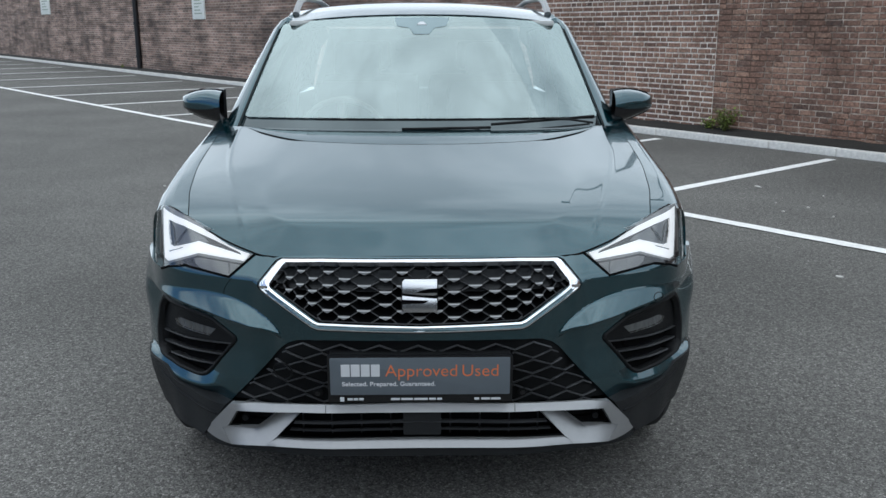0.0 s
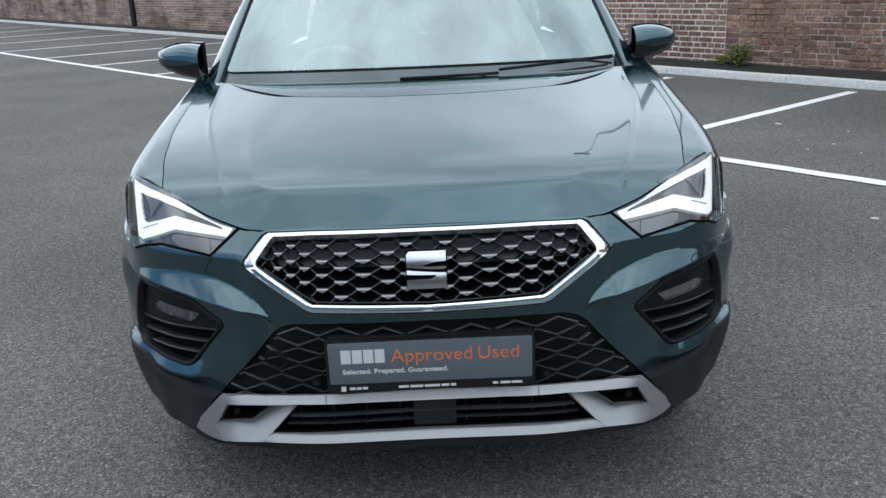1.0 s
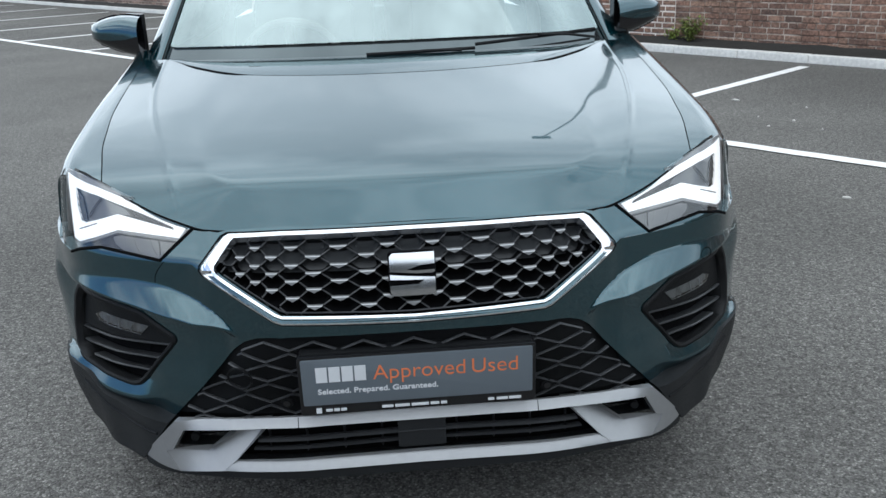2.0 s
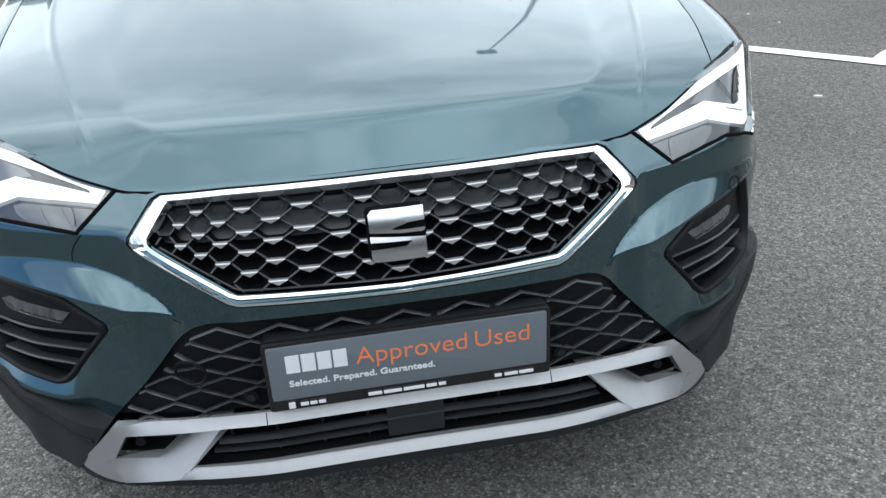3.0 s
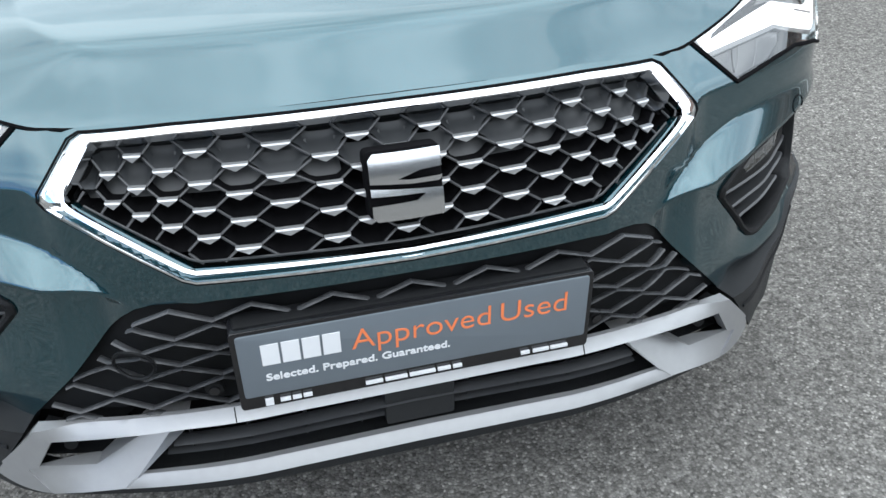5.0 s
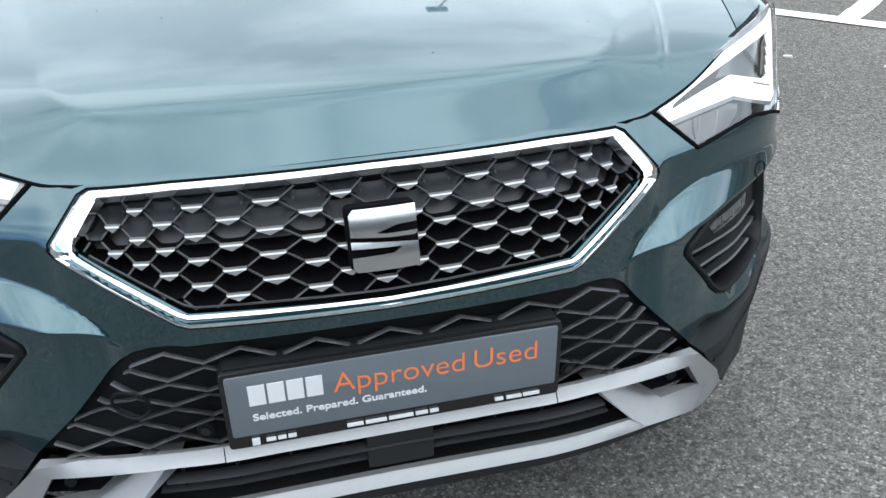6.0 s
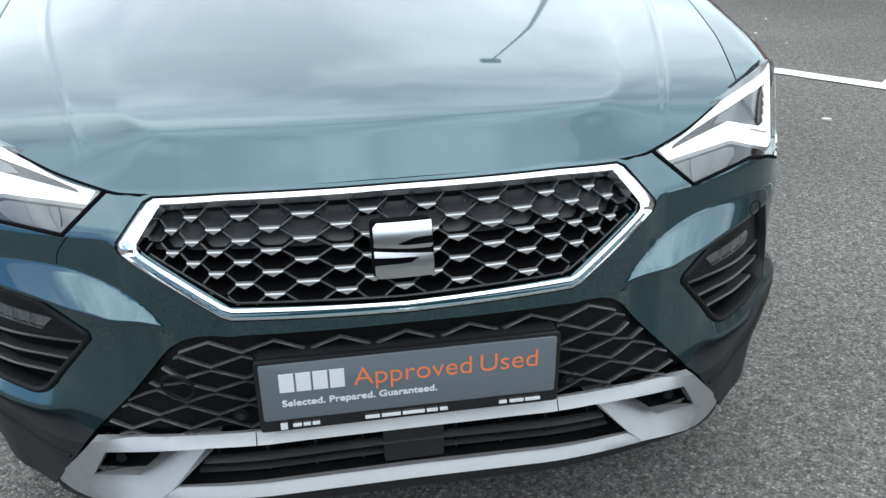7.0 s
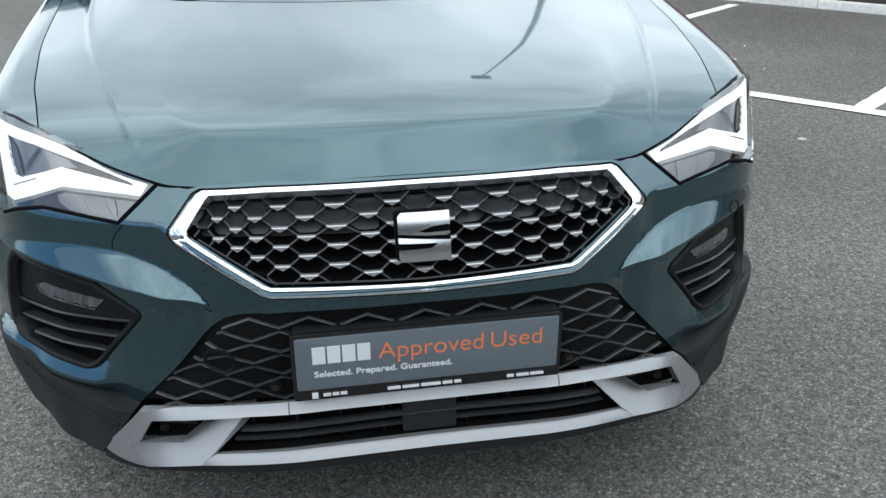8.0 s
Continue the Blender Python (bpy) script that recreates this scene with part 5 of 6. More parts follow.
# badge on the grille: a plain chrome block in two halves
badge = empty("badge", parent=grille)
badge["label"] = "chrome emblem on a black base"
BM = Matrix.Translation((0, .100, .7495)) @ Matrix.Rotation(radians(-14), 4, "X")


def plate_poly(name, pts, y0, y1, material, parent, m, bev=0.003, label=""):
    b = bmesh.new()
    f = b.faces.new([b.verts.new((x, y1, z)) for x, z in pts])
    ex = bmesh.ops.extrude_face_region(b, geom=[f])
    top = [v for v in ex["geom"] if isinstance(v, bmesh.types.BMVert)]
    for v in top:
        v.co.y = y0
    bmesh.ops.recalc_face_normals(b, faces=b.faces)
    if bev:
        es = [e for e in b.edges if all(abs(v.co.y - y0) < 1e-6 for v in e.verts)]
        bmesh.ops.bevel(b, geom=es, offset=bev, segments=2, profile=0.6, affect="EDGES")
    bmesh.ops.transform(b, matrix=m, verts=b.verts)
    return part(name, b, material, parent, label, 30)


plate_poly("badge_base", rounded([(-.054, -.050), (.054, -.050), (.054, .048), (-.054, .048)], .010), .000, .03, DEEP, badge, BM)


def badge_face(x, z):
    return Vector((x, .093 + (.06 * z + 5 * z * z if z > 0 else .45 * z + 4.5 * z * z) + .9 * x * x, .7495 + z))


skin("badge_upper", [(-.050, .037), (-.043, .044), (.050, .044), (.050, .020), (.020, .019), (-.012, .010), (.004, .008), (.050, .008), (.050, .004), (.044, -.001), (-.050, .007)], [], badge_face, BADGE, badge, .008, .012, .006, "polished chrome")
skin("badge_lower", [(-.050, -.002), (.050, -.010), (.050, -.046), (-.044, -.046), (-.050, -.040), (-.050, -.024), (.012, -.022), (.026, -.014), (-.050, -.012)], [], badge_face, BADGE, badge, .008, .012, .006, "polished chrome")

# lower grille
lower = empty("lower_grille", parent=car)
lower["label"] = "black zigzag lower grille"
LG = mirror2([(0, .638), (.31, .634), (.37, .626), (.405, .616), (.455, .566), (.618, .392), (0, .405)])
skin("lower_backing", [(u * 1.01, v) for u, v in LG], [], fascia, BLACK, lower, -.050, .0, .04, "grained black plastic web")
HALF = .0575
MESH_EDGE = mirror2([(0, .628), (.29, .622), (.37, .612), (.402, .598), (.447, .556), (.610, .392), (0, .405)])


def zigzag(seg):
    if len(seg) > 1:
        b = bmesh.new()
        tube(b, seg, .006, 6, .0022)
        part("zigzag_bar", b, BARGREY, lower)


for r in range(8):
    mid = .5945 - .0285 * r
    run = []
    for k in range(-11, 12):
        x = k * HALF - .005
        s = x
        z = mid + (-.0105 if (k + r) % 2 else .0105) + .004 * abs(x)
        run.append((s, z))
    pts = dense(run, .02, False)
    seg = []
    for s, z in pts:
        if inside([(s, z)], MESH_EDGE)[0]:
            seg.append(fascia(s, z) + normal_at(fascia, s, z) * -.022)
        elif seg:
            zigzag(seg)
            seg = []
    zigzag(seg)
for sx in (-1, 1):
    b = bmesh.new()
    c = fascia(sx * .310, .442)
    n = normal_at(fascia, sx * .310, .442)
    m = Matrix.Translation(c + n * -.020) @ n.to_track_quat("Z", "Y").to_matrix().to_4x4()
    bmesh.ops.create_cone(b, cap_ends=True, segments=24, radius1=.0155, radius2=.0135, depth=.006, matrix=m)
    s = part("parking_sensor", b, BLACK, lower, "round black parking sensor")
    b = bmesh.new()
    bmesh.ops.create_cone(b, cap_ends=True, segments=20, radius1=.009, radius2=.008, depth=.013, matrix=m)
    part("sensor_eye", b, GLOSSB, s)
b = bmesh.new()
ring = [fascia(-.413 + .030 * math.cos(a), .513 + .027 * math.sin(a)) + Vector((0, .014, 0)) for a in np.linspace(0, 2 * math.pi, 28, endpoint=False)]
tube(b, ring, .0028, 5, closed=True)
part("tow_eye_cover", b, BLACK, lower, "round outline of the tow eye cover")

# side vents with fog lamps
for side in (False, True):
    vent = empty("side_vent", parent=car)
    vent["label"] = "black slatted vent with a clear fog lamp"
    vo = rounded(VENT, .02)
    vi = rounded([(.965, .642), (.82, .634), (.702, .616), (.618, .580), (.622, .566), (.725, .459), (.748, .453), (.86, .458), (.94, .468), (.982, .484), (.993, .547), (.988, .615)], .012)
    band("rim", vo, vi, bumper_face, BLACK, vent, [(0, -.02), (0, .003), (.25, .007), (.6, .006), (1, -.006), (1, -.05)], "black moulded rim", mirror=side)
    skin("well", [(u, v) for u, v in vo], [], bumper_face, DEEP, vent, -.048, .0, .04, "", mirror=side)
    sx = -1 if side else 1
    for k, (z0, z1, z2, u0, u2) in enumerate(((.558, .541, .532, .622, .992), (.518, .502, .496, .655, .994), (.477, .466, .466, .700, .985))):
        sv, sf = [], []
        rows = ((-.006, .0022), (-.002, .0002), (-.003, -.0022), (-.036, -.010), (-.037, -.004))
        N = 16
        for t in np.linspace(0, 1, N + 1):
            z = z0 * (1 - t) ** 2 + (2 * z1 - (z0 + z2) / 2) * 2 * t * (1 - t) + z2 * t * t
            s = u0 + (u2 - u0) * t
            n = normal_at(bumper_face, s, z)
            n.z = 0
            n.normalize()
            for off, dz in rows:
                p = bumper_face(s, z) + n * (off - .008) + Vector((0, 0, dz))
                sv.append((sx * p.x, p.y, p.z))
        M = len(rows)
        for i in range(N):
            for j in range(M):
                f = (i * M + j, i * M + (j + 1) % M, (i + 1) * M + (j + 1) % M, (i + 1) * M + j)
                sf.append(f if not side else f[::-1])
        mesh_object("slat", sv, sf, SLATGREY, vent, "", 25)
    fog = [(.695, .594), (.88, .600), (.925, .584), (.905, .569), (.726, .566)]
    skin("upper_blank", [(.612, .580), (.70, .614), (.82, .634), (.965, .642), (.990, .612), (.995, .540), (.80, .546), (.66, .556), (.622, .562)], [fog], bumper_face, BLACK, vent, -.014, .02, .02, "", mirror=side)
    skin("fog_lamp", [(.697, .593), (.79, .596), (.88, .598), (.922, .584), (.903, .571), (.81, .569), (.728, .568)], [], bumper_face, FOG, vent, -.019, .01, .008, "clear fog lamp strip", mirror=side, swell=lambda u, v: .010 * math.sin((u - .69) * 260) * smooth(.70, .74, u) * .18)
    for k in range(3):
        b = bmesh.new()
        u = .752 + .048 * k
        tube(b, [(sx * q.x, q.y, q.z) for q in (bumper_face(u, .570) + Vector((0, .0165, 0)), bumper_face(u - .012, .595) + Vector((0, .0165, 0)))], .0016, 5)
        part("fog_rib", b, LAMPREF, vent)
    skin("fog_lens", fog, [], bumper_face, CLEAR, vent, -.012, .004, .03, "", mirror=side)

# skid plate
skid = empty("skid_plate", parent=car)
skid["label"] = "satin silver skid plate"


top_bar = mirror2([(0, .4135), (.30, .408), (.50, .401), (.600, .394), (.660, .338), (.722, .279), (.602, .2605), (.634, .311), (.612, .318), (.575, .3735), (.430, .3815), (.36, .3855), (.20, .388), (0, .389)])
skin("upper_bar", top_bar, [], fascia, SATIN, skid, .003, .024, .010, "satin silver bar", lines=[[(.600, .392), (.612, .320)], [(-.600, .392), (-.612, .320)]],
     swell=lambda u, v: -.016 * smooth(.385 - .02 * abs(u), .413 - .016 * abs(u), v) * smooth(.61, .52, abs(u)) - .10 * max(0.0, abs(u) - .605 - .12 * (.39 - v)))
low_bar = mirror2([(0, .300), (.25, .298), (.447, .293), (.478, .2685), (.25, .2715), (0, .273)])
skin("lower_bar", low_bar, [], fascia, SATIN, skid, .004, .008, .012, "satin silver lip", swell=lambda u, v: -.024 * smooth(.266, .312, v))
for side in (False, True):
    skin("corner_arm", [(.362, .3845), (.430, .3805), (.515, .3195), (.612, .3165), (.634, .310), (.602, .2595), (.472, .2665)], [], fascia, SATIN, skid, .003, .006, .010, "satin silver arm", mirror=side,
         swell=lambda u, v: -.072 * max(0.0, (v - .262) / .125) * smooth(.67, .52, u))
    skin("tow_pocket", [(.425, .386), (.580, .378), (.620, .314), (.512, .316)], [], fascia, BLACK, skid, -.095, .0, .02, "black recess", mirror=side)
    skin("pocket_wall", [(.575, .3735), (.612, .318), (.640, .318), (.600, .380)], [], fascia, BLACK, skid, -.030, .02, .02, "", mirror=side)
    skin("pocket_floor", [(.505, .3195), (.516, .3195), (.612, .3165), (.622, .318)], [], lambda u, v: fascia(u, v) + Vector((0, .0, -.002)), BLACK, skid, -.030, .045, .02, "", mirror=side)
    b = bmesh.new()
    p = fascia(.555, .338)
    bmesh.ops.create_cone(b, cap_ends=True, segments=16, radius1=.011, radius2=.010, depth=.012, matrix=Matrix.Translation(((-1 if side else 1) * p.x, p.y + .034, p.z)) @ Matrix.Rotation(radians(90), 4, "X"))
    part("bumper_sensor", b, BLACK, skid)
skin("under_lip", mirror2([(0, .276), (.25, .2745), (.48, .270), (.612, .261), (.735, .270), (.72, .248), (.60, .242), (.30, .240), (0, .240)]), [], fascia, GREYPL, skid, -.012, .06, .03, "dark plastic under-lip")
for sx in (-1, 1):
    b = bmesh.new()
    tube(b, [fascia(sx * .285, z) + Vector((0, -.0025 + .015 * smooth(.38, .41, z), 0)) for z in (.386, .394, .402, .4075)], .0009, 4)
    part("bar_seam", b, DEEP, skid)
intake = empty("lower_intake", parent=car)
intake["label"] = "black slatted lower air intake"
skin("intake_backing", mirror2([(0, .39), (.37, .387), (.45, .300), (0, .305)]), [], fascia, DEEP, intake, -.088, 0, .04)
b = bmesh.new()
tube(b, [fascia(s, .352 - .02 * abs(s)) + Vector((0, .022, 0)) for s in np.linspace(-.385, .385, 19)], .014, 6, .0035)
part("intake_slat", b, BARGREY, intake)
b = bmesh.new()
tube(b, [fascia(s, .322 - .02 * abs(s)) + Vector((0, .034, 0)) for s in np.linspace(-.40, .40, 19)], .012, 6, .0030)
part("intake_slat", b, BARGREY, intake)
for k in range(-4, 5):
    if abs(k) > 0:
        b = bmesh.new()
        s = k * .09
        tube(b, [fascia(s, .305) + Vector((0, .040, 0)), fascia(s, .385) + Vector((0, .036, 0))], .003, 4, .008)
        part("intake_fin", b, GREYPL, intake)
skin("radar_cover", rounded([(-.052, .309), (.062, .309), (.062, .386), (-.052, .386)], .006), [], fascia, GREYPL, intake, -.012, .03, .03, "plain dark radar cover")

# number plate holder with a dealer's show plate
plate = empty("show_plate", parent=car)
plate["label"] = "grey dealer show plate in a black holder"
PM = Matrix.Translation((0, .050, .505)) @ Matrix.Rotation(radians(3), 4, "X")
plate_poly("holder", rounded([(-.272, -.072), (.272, -.072), (.272, .078), (-.272, .078)], .008), -.004, .035, GLOSSB, plate, PM, .003, "black plastic holder")
plate_poly("panel", rounded([(-.2635, -.0455), (.2635, -.0455), (.2635, .0715), (-.2635, .0715)], .005), -.0065, -.002, PLATEGREY, plate, PM, .0008, "blue-grey printed panel")
plate_poly("top_clip", rounded([(-.268, .074), (.268, .074), (.262, .082), (-.262, .082)], .003), .004, .035, BLACK, plate, PM, .003)


def lettering(name, text, x0, x1, z0, size, material, bold=0.0):
    cu = bpy.data.curves.new(name, "FONT")
    cu.body, cu.size, cu.extrude, cu.offset = text, size, .0004, bold
    tmp = new("tmp_text", cu)
    bpy.context.view_layer.update()
    me = bpy.data.meshes.new_from_object(tmp.evaluated_get(bpy.context.evaluated_depsgraph_get()))
    bpy.data.objects.remove(tmp)
    xs = [v.co.x for v in me.vertices]
    k = (x1 - x0) / (max(xs) - min(xs))
    lo = min(xs)
    for v in me.vertices:
        v.co = PM @ Vector((x0 + (v.co.x - lo) * k, -.0073 - v.co.z, z0 + v.co.y))
    me.materials.clear()
    me.materials.append(material)
    ob = new(name, me)
    ob.parent = plate
    return ob


lettering("orange_lettering", "Approved", -.102, .108, .0135, .0530, ORANGEINK, -.0004)
lettering("orange_lettering", "Used", .124, .229, .0135, .0530, ORANGEINK, -.0004)
lettering("white_lettering", "Selected. Prepared. Guaranteed.", -.229, .045, -.0165, .0185, WHITEINK, .0004)


def ink_bar(x0, x1, z0, z1):
    b = bmesh.new()
    box(b, x0, x1, -.0078, -.0062 if z1 > -.046 else -.003, z0, z1, m=PM)
    part("print_bar", b, WHITEINK, plate, "white printed bar")


for k in range(4):
    ink_bar(-.231 + .0292 * k, -.231 + .0292 * k + .0255, .0135, .0515)
ink_bar(-.236, -.224, -.0660, -.0540)
for x0, x1 in ((-.214, -.199), (-.196, -.183), (-.180, -.167), (-.086, -.060), (-.056, -.022), (-.018, .022), (.026, .046), (.050, .064), (.160, .174), (.180, .206), (.209, .237)):
    ink_bar(x0, x1, -.0625, -.0575)

# dust specks on the bonnet
for k in range(28):
    rnd = random.Random(900 + k)
    x, y = rnd.uniform(-.5, .5), rnd.uniform(.22, 1.0)
    b = bmesh.new()
    bmesh.ops.create_icosphere(b, subdivisions=1, radius=rnd.uniform(.0005, .0011))
    o = part("dirt_speck", b, SOIL, bonnet_ob)
    o.location = bonnet(x, y) + Vector((0, 0, .0006))
    o.scale = (1.4, 1, .5)

# wheels
def wheel(x, y, sx):
    w = empty("wheel", x, y, .345, car)
    b = bmesh.new()
    prof = [(-.105, .235), (-.112, .27), (-.108, .315), (-.085, .338), (-.04, .345), (.04, .345), (.085, .338), (.108, .315), (.112, .27), (.105, .235)]
    N = 48
    vs = [[b.verts.new((px, pr * math.cos(2 * math.pi * k / N), pr * math.sin(2 * math.pi * k / N))) for px, pr in prof] for k in range(N)]
    for k in range(N):
        for j in range(len(prof) - 1):
            b.faces.new((vs[k][j], vs[k][j + 1], vs[(k + 1) % N][j + 1], vs[(k + 1) % N][j]))
    bmesh.ops.recalc_face_normals(b, faces=b.faces)
    part("tyre", b, RUBBER, w, "black rubber tyre")
    b = bmesh.new()
    prof = [(-.105, .236), (-.08, .225), (.06, .215), (.088, .226), (.106, .238), (.098, .222), (.05, .20), (-.09, .20)]
    vs = [[b.verts.new((px * sx, pr * math.cos(2 * math.pi * k / N), pr * math.sin(2 * math.pi * k / N))) for px, pr in prof] for k in range(N)]
    for k in range(N):
        for j in range(len(prof) - 1):
            b.faces.new((vs[k][j], vs[k][j + 1], vs[(k + 1) % N][j + 1], vs[(k + 1) % N][j]))
    for k in range(5):
        for dv in (-.14, .14):
            a = 2 * math.pi * k / 5 + dv
            tube(b, [(sx * .080, .03 * math.cos(a), .03 * math.sin(a)), (sx * .088, .13 * math.cos(a), .13 * math.sin(a)), (sx * .080, .225 * math.cos(a * 1.0), .225 * math.sin(a))], .017, 6, .014)
    bmesh.ops.create_cone(b, cap_ends=True, segments=20, radius1=.06, radius2=.05, depth=.03, matrix=Matrix.Translation((sx * .08, 0, 0)) @ Matrix.Rotation(radians(90), 4, "Y"))
    bmesh.ops.recalc_face_normals(b, faces=b.faces)
    part("rim", b, ALLOY, w, "five twin-spoke alloy rim")
    b = bmesh.new()
    bmesh.ops.create_cone(b, cap_ends=True, segments=32, radius1=.16, radius2=.16, depth=.025, matrix=Matrix.Rotation(radians(90), 4, "Y"))
    part("brake_disc", b, ALLOY, w)


for wy in (.866, 3.496):
    for sx in (-1, 1):
        wheel(sx * .795, wy, sx)

# underbody and engine bay liner
for name, dims in (("engine_bay", (-.66, .66, .30, 1.35, .26, .78)), ("floor_pan", (-.66, .66, 1.36, 4.15, .22, .47)), ("sill_box", (-.86, .86, 1.37, 3.0, .24, .45)), ("bumper_beam", (-.46, .46, .23, .29, .30, .60)), ("bonnet_void", (-.70, .70, .50, 1.36, .60, .86)), ("undertray", (-.50, .50, .22, 1.34, .215, .245))):
    b = bmesh.new()
    box(b, *dims, .012)
    part(name, b, DEEP, car, "dark underbody")
for wy in (.866, 3.496):
    for sx in (-1, 1):
        b = bmesh.new()
        N = 20
        arc = [(wy + .385 * math.cos(a), .345 + .385 * math.sin(a)) for a in np.linspace(radians(-12), radians(192), N)]
        v0 = [b.verts.new((sx * .845, y, z)) for y, z in arc]
        v1 = [b.verts.new((sx * .60, y, z)) for y, z in arc]
        for k in range(N - 1):
            b.faces.new((v0[k], v0[k + 1], v1[k + 1], v1[k]))
        b.faces.new(v1)
        part("wheel_liner", b, DEEP, car)

# cabin
b = bmesh.new()
for i, (y0, y1, z0, z1) in enumerate(((1.30, 1.62, .86, 1.085), (1.55, 1.80, .80, 1.02))):
    box(b, -.70, .70, y0, y1, z0, z1, .05)
part("dashboard", b, DASH, car, "dark dashboard")
b = bmesh.new()
box(b, -.62, .62, 1.90, 3.9, 1.515, 1.54, .01)
part("headlining", b, LINING, car, "pale headlining")
b = bmesh.new()
box(b, -.70, .70, 1.4, 4.0, .48, .52, .01)
part("cabin_floor", b, DASH, car)


for side in (False, True):
    sx = -1 if side else 1
    b = bmesh.new()
    box(b, *sorted((sx * .69, sx * .73)), 1.30, 3.75, .50, .97, .015)
    part("door_card", b, DASH, car, "dark inner door trim")
    b = bmesh.new()
    tube(b, [(sx * .695, 2.30, .95), (sx * .68, 2.33, 1.15), (sx * .63, 2.38, 1.36), (sx * .585, 2.42, 1.49)], .030, 8, .03)
    part("pillar_trim", b, LINING, car, "pale pillar trim")


def seat(x, y, wide=.46):
    s = empty("seat", x, y, .5, car)
    b = bmesh.new()
    box(b, -wide / 2, wide / 2, -.25, .27, .02, .22, .07)
    part("cushion", b, FABRIC, s)
    b = bmesh.new()
    box(b, -wide / 2, wide / 2, -.07, .07, .0, .58, .06, Matrix.Translation((0, .28, .16)) @ Matrix.Rotation(radians(-16), 4, "X"))
    part("backrest", b, FABRIC, s)
    b = bmesh.new()
    box(b, -.13, .13, -.05, .05, .0, .18, .045, Matrix.Translation((0, .45, .75)) @ Matrix.Rotation(radians(-10), 4, "X"))
    part("head_restraint", b, FABRIC, s)


seat(-.36, 2.15)
seat(.36, 2.15)
seat(-.34, 3.0, .62)
seat(.34, 3.0, .62)
b = bmesh.new()
WM = Matrix.Translation((-.36, 1.74, 1.03)) @ Matrix.Rotation(radians(-62), 4, "X")
tube(b, [WM @ Vector((.185 * math.cos(a), .185 * math.sin(a), 0)) for a in np.linspace(0, 2 * math.pi, 40, endpoint=False)], .015, 8, closed=True)
tube(b, [WM @ Vector((-.18, 0, 0)), WM @ Vector((0, -.01, -.02)), WM @ Vector((.18, 0, 0))], .02, 6)
tube(b, [WM @ Vector((0, -.18, 0)), WM @ Vector((0, 0, -.02))], .02, 6)
# pale lining colour stands for light sheen on the wheel's leather
part("steering_wheel", b, LINING, car, "steering wheel coloured pale for the sheen on its rim")
b = bmesh.new()
box(b, -.12, .12, 1.82, 1.85, 1.40, 1.47, .015)
part("rear_view_mirror", b, GLOSSB, car)


# ---- things that stand round the view and show in the paint ----
def street_lamp(x, y, h, head, reach):
    """A tapered lamp column that bends over, with a small flat head where it has one."""
    t = empty("street_lamp", x, y, 0)
    b = bmesh.new()
    N = 10
    rings = [[b.verts.new((r * math.cos(2 * math.pi * k / N) + dx * reach, r * math.sin(2 * math.pi * k / N), z)) for k in range(N)]
             for r, z, dx in ((.17, 0, 0), (.11, h * .5, .03), (.065, h * .72, .30), (.040, h * .86, .62), (.028, h, 1.0))]
    for r0, r1 in zip(rings, rings[1:]):
        for k in range(N):
            b.faces.new((r0[k], r0[(k + 1) % N], r1[(k + 1) % N], r1[k]))
    b.faces.new(rings[-1])
    part("column", b, GALV, t)
    if head:
        b = bmesh.new()
        box(b, reach - head / 2, reach + head / 2, -.16, .16, h - .05, h + .07, .05)
        part("lamp_head", b, GALV, t)
    return tagged(t, "dark lamp column beyond the brick wall" if head else "slim dark mast beyond the brick wall", "street lamp")


street_lamp(5.6, 14.0, 11.45, .55, -1.3)

# unseen block added behind the camera: closes the view, reflects as a dark band
shop = empty("showroom", 0, -15.5, 0)
b = bmesh.new()
box(b, -17, 26, -9, 0, 0, 4.9)
part("walls", b, RENDERWALL, shop, "grey rendered wall")
for k in range(14):
    b = bmesh.new()
    x0 = -16 + k * 2.9
    box(b, x0, x0 + 2.7, -.02, .05, .3, 3.1)
    win = part("window", b, SHOPGLASS, shop, "dark glazing")
    for xx in (x0 - .06, x0 + 1.32, x0 + 2.70):
        b = bmesh.new()
        box(b, xx, xx + .06, -.01, .09, .3, 3.1)
        part("window_frame", b, RENDERWALL, win)
tagged(shop, "unseen grey rendered showroom with dark glazing, added for its reflection", "building")

# ---- bricks of the near wall ----
bw, bh2, pitch_x, pitch_z = .211, .060, .225, .075


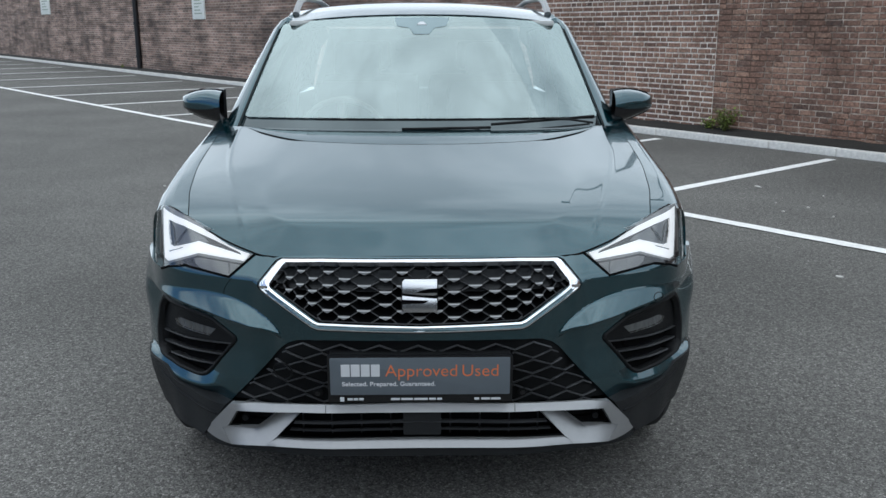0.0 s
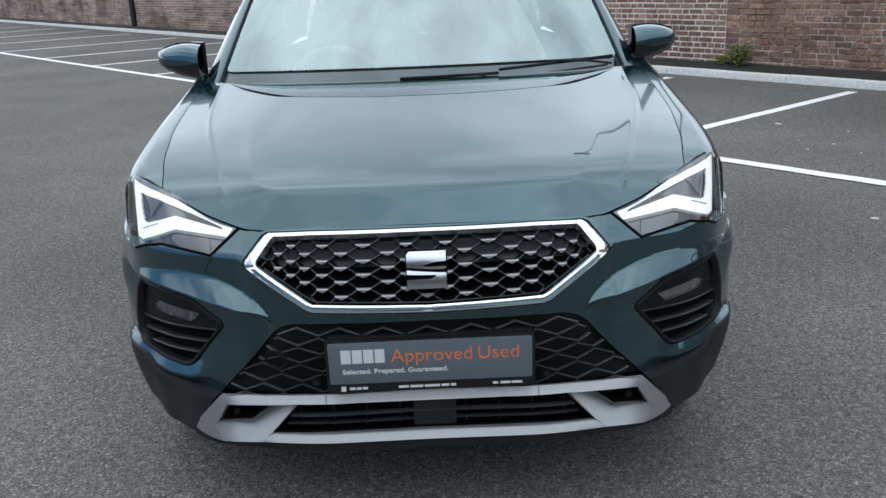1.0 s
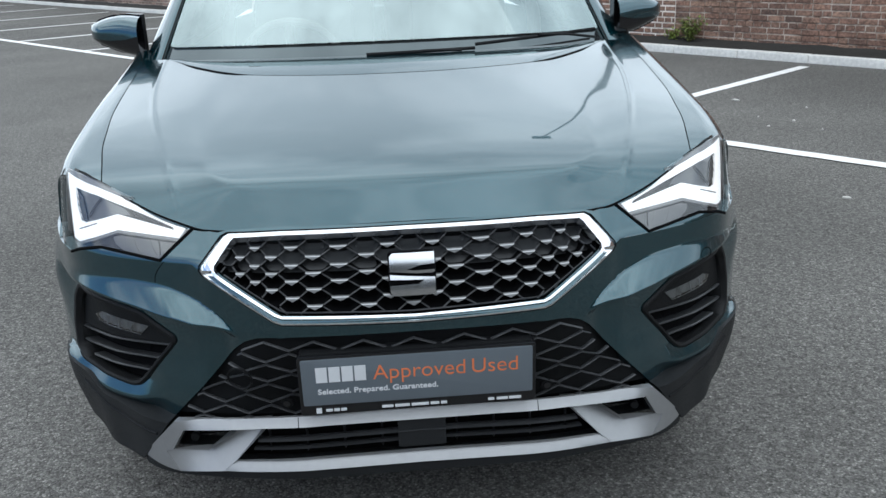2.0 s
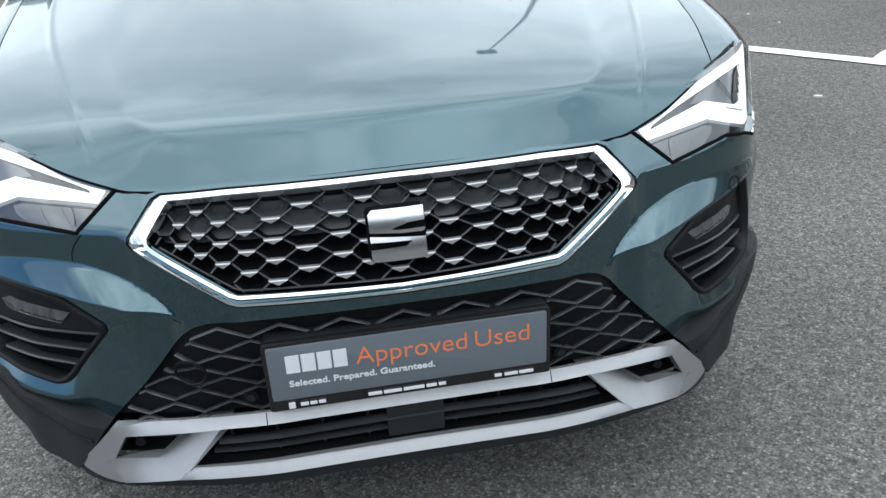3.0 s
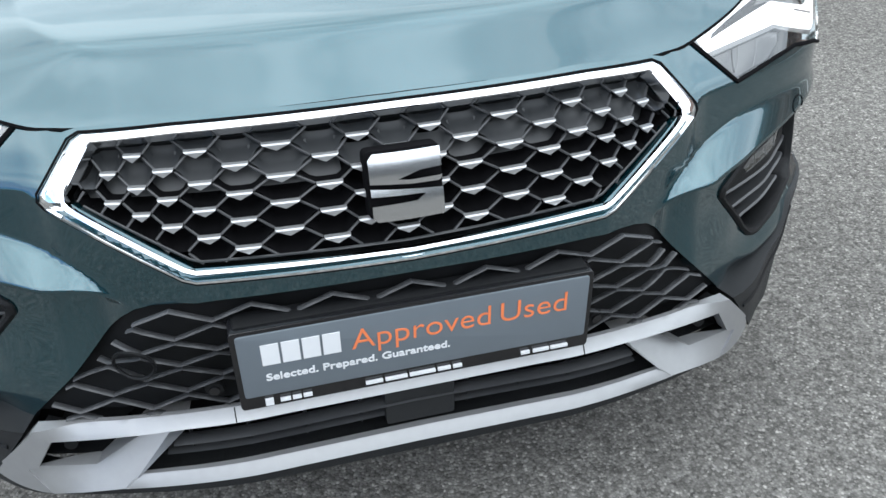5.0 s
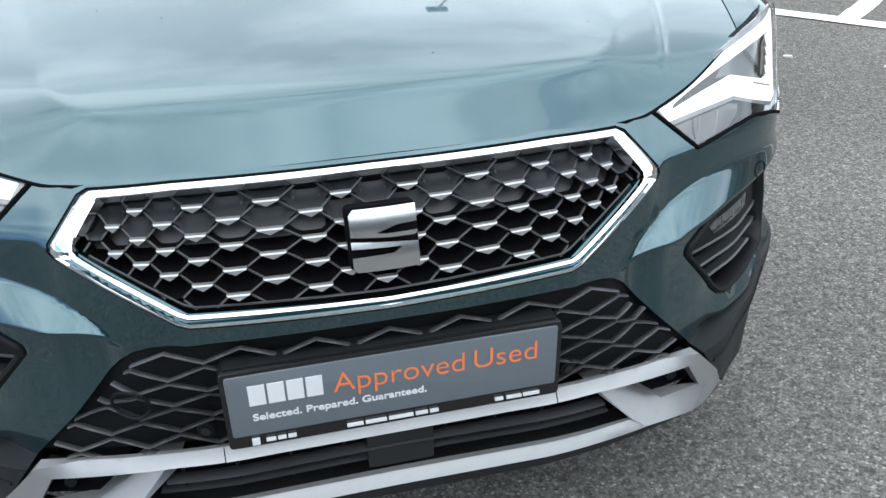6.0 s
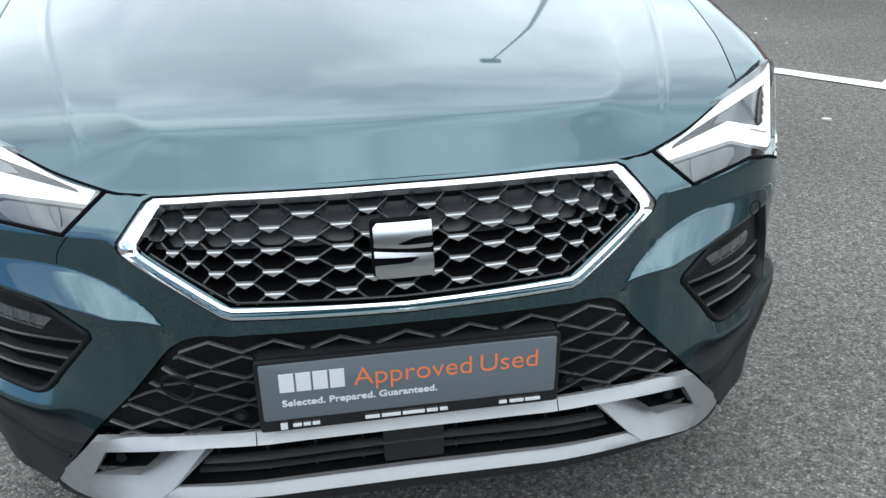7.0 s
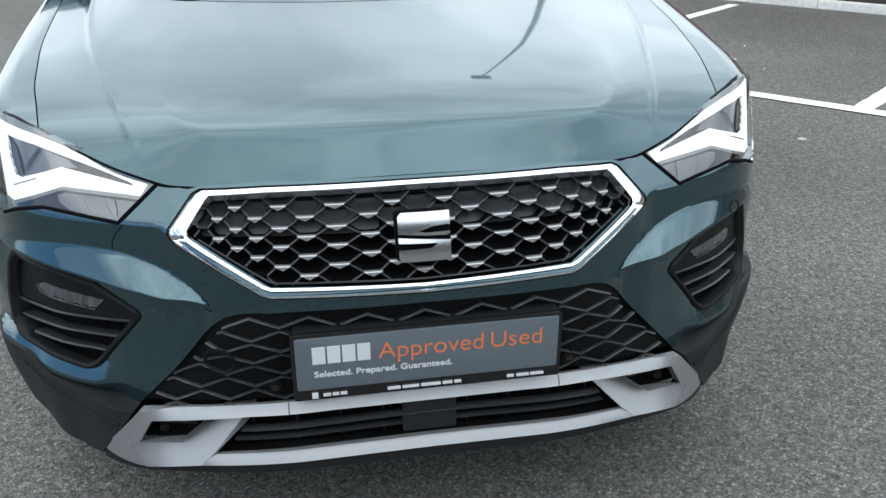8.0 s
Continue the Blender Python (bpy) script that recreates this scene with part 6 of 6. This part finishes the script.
def brick_verts(w, d0):
    c = .004
    return [(-w / 2, 0, -bh2 / 2), (w / 2, 0, -bh2 / 2), (w / 2, 0, bh2 / 2), (-w / 2, 0, bh2 / 2),
            (-w / 2 + c, -c * 1.4, -bh2 / 2 + c), (w / 2 - c, -c * 1.4, -bh2 / 2 + c), (w / 2 - c, -c * 1.4, bh2 / 2 - c), (-w / 2 + c, -c * 1.4, bh2 / 2 - c)]


BF = [(4, 5, 6, 7), (0, 1, 5, 4), (1, 2, 6, 5), (2, 3, 7, 6), (3, 0, 4, 7)]
long_mesh = mesh_object("brick", brick_verts(bw, 0), BF, BRICK, wall, sharp=20)
short_mesh = mesh_object("brick", brick_verts(.1025, 0), BF, BRICK, wall, sharp=20)
spare = [long_mesh, short_mesh]
mesh_l, mesh_s = long_mesh.data, short_mesh.data
brnd = random.Random(77)
mv, mf = [], []
made = 0
for row in range(int(WALL_H / pitch_z)):
    z = .06 + row * pitch_z
    u = NEAR0 + (.06 if row % 2 else .0)
    flemish = row % 5 == 4
    k = 0
    while u < NEAR1 - .2:
        short = flemish or brnd.random() < .26
        w = .1025 if short else bw
        uc = u + w / 2
        cut = uc - w / 2 < SPLIT < uc + w / 2
        if cut:
            w = SPLIT - .008 - u
            uc = u + w / 2
        if w > .02:
            dy, dz = brnd.uniform(-.003, .003), brnd.uniform(-.002, .002)
            if made < 300 and not cut and 5.0 < uc < 9.6 and .1 < z < 1.35:
                ob = spare.pop(0) if (spare and ((spare[0].data is mesh_l) != short)) else new("brick", mesh_s if short else mesh_l)
                ob.parent = wall
                ob.location = (uc, WALL_Y + dy, z + dz)
                ob.rotation_euler = (0, brnd.uniform(-.006, .006), 0)
                ob.scale = (.985, 1, .92) if uc < SPLIT else (1, 1, 1)
                made += 1
            else:
                s0 = len(mv)
                slim = .92 if uc < SPLIT else 1.0
                mv += [(a + uc, b3 + WALL_Y + dy, c * slim + z + dz) for a, b3, c in brick_verts(w, 0)]
                mf += [tuple(i + s0 for i in f) for f in BF]
        u = SPLIT + .006 if cut else u + w + .014
for ob in spare:
    ob.location = (NEAR1 - .3, WALL_Y, .06)
rest = mesh_object("brickwork", mv, mf, BRICKS, wall, "weathered red-brown brick courses", 20)
rest["kind"] = "stuff"
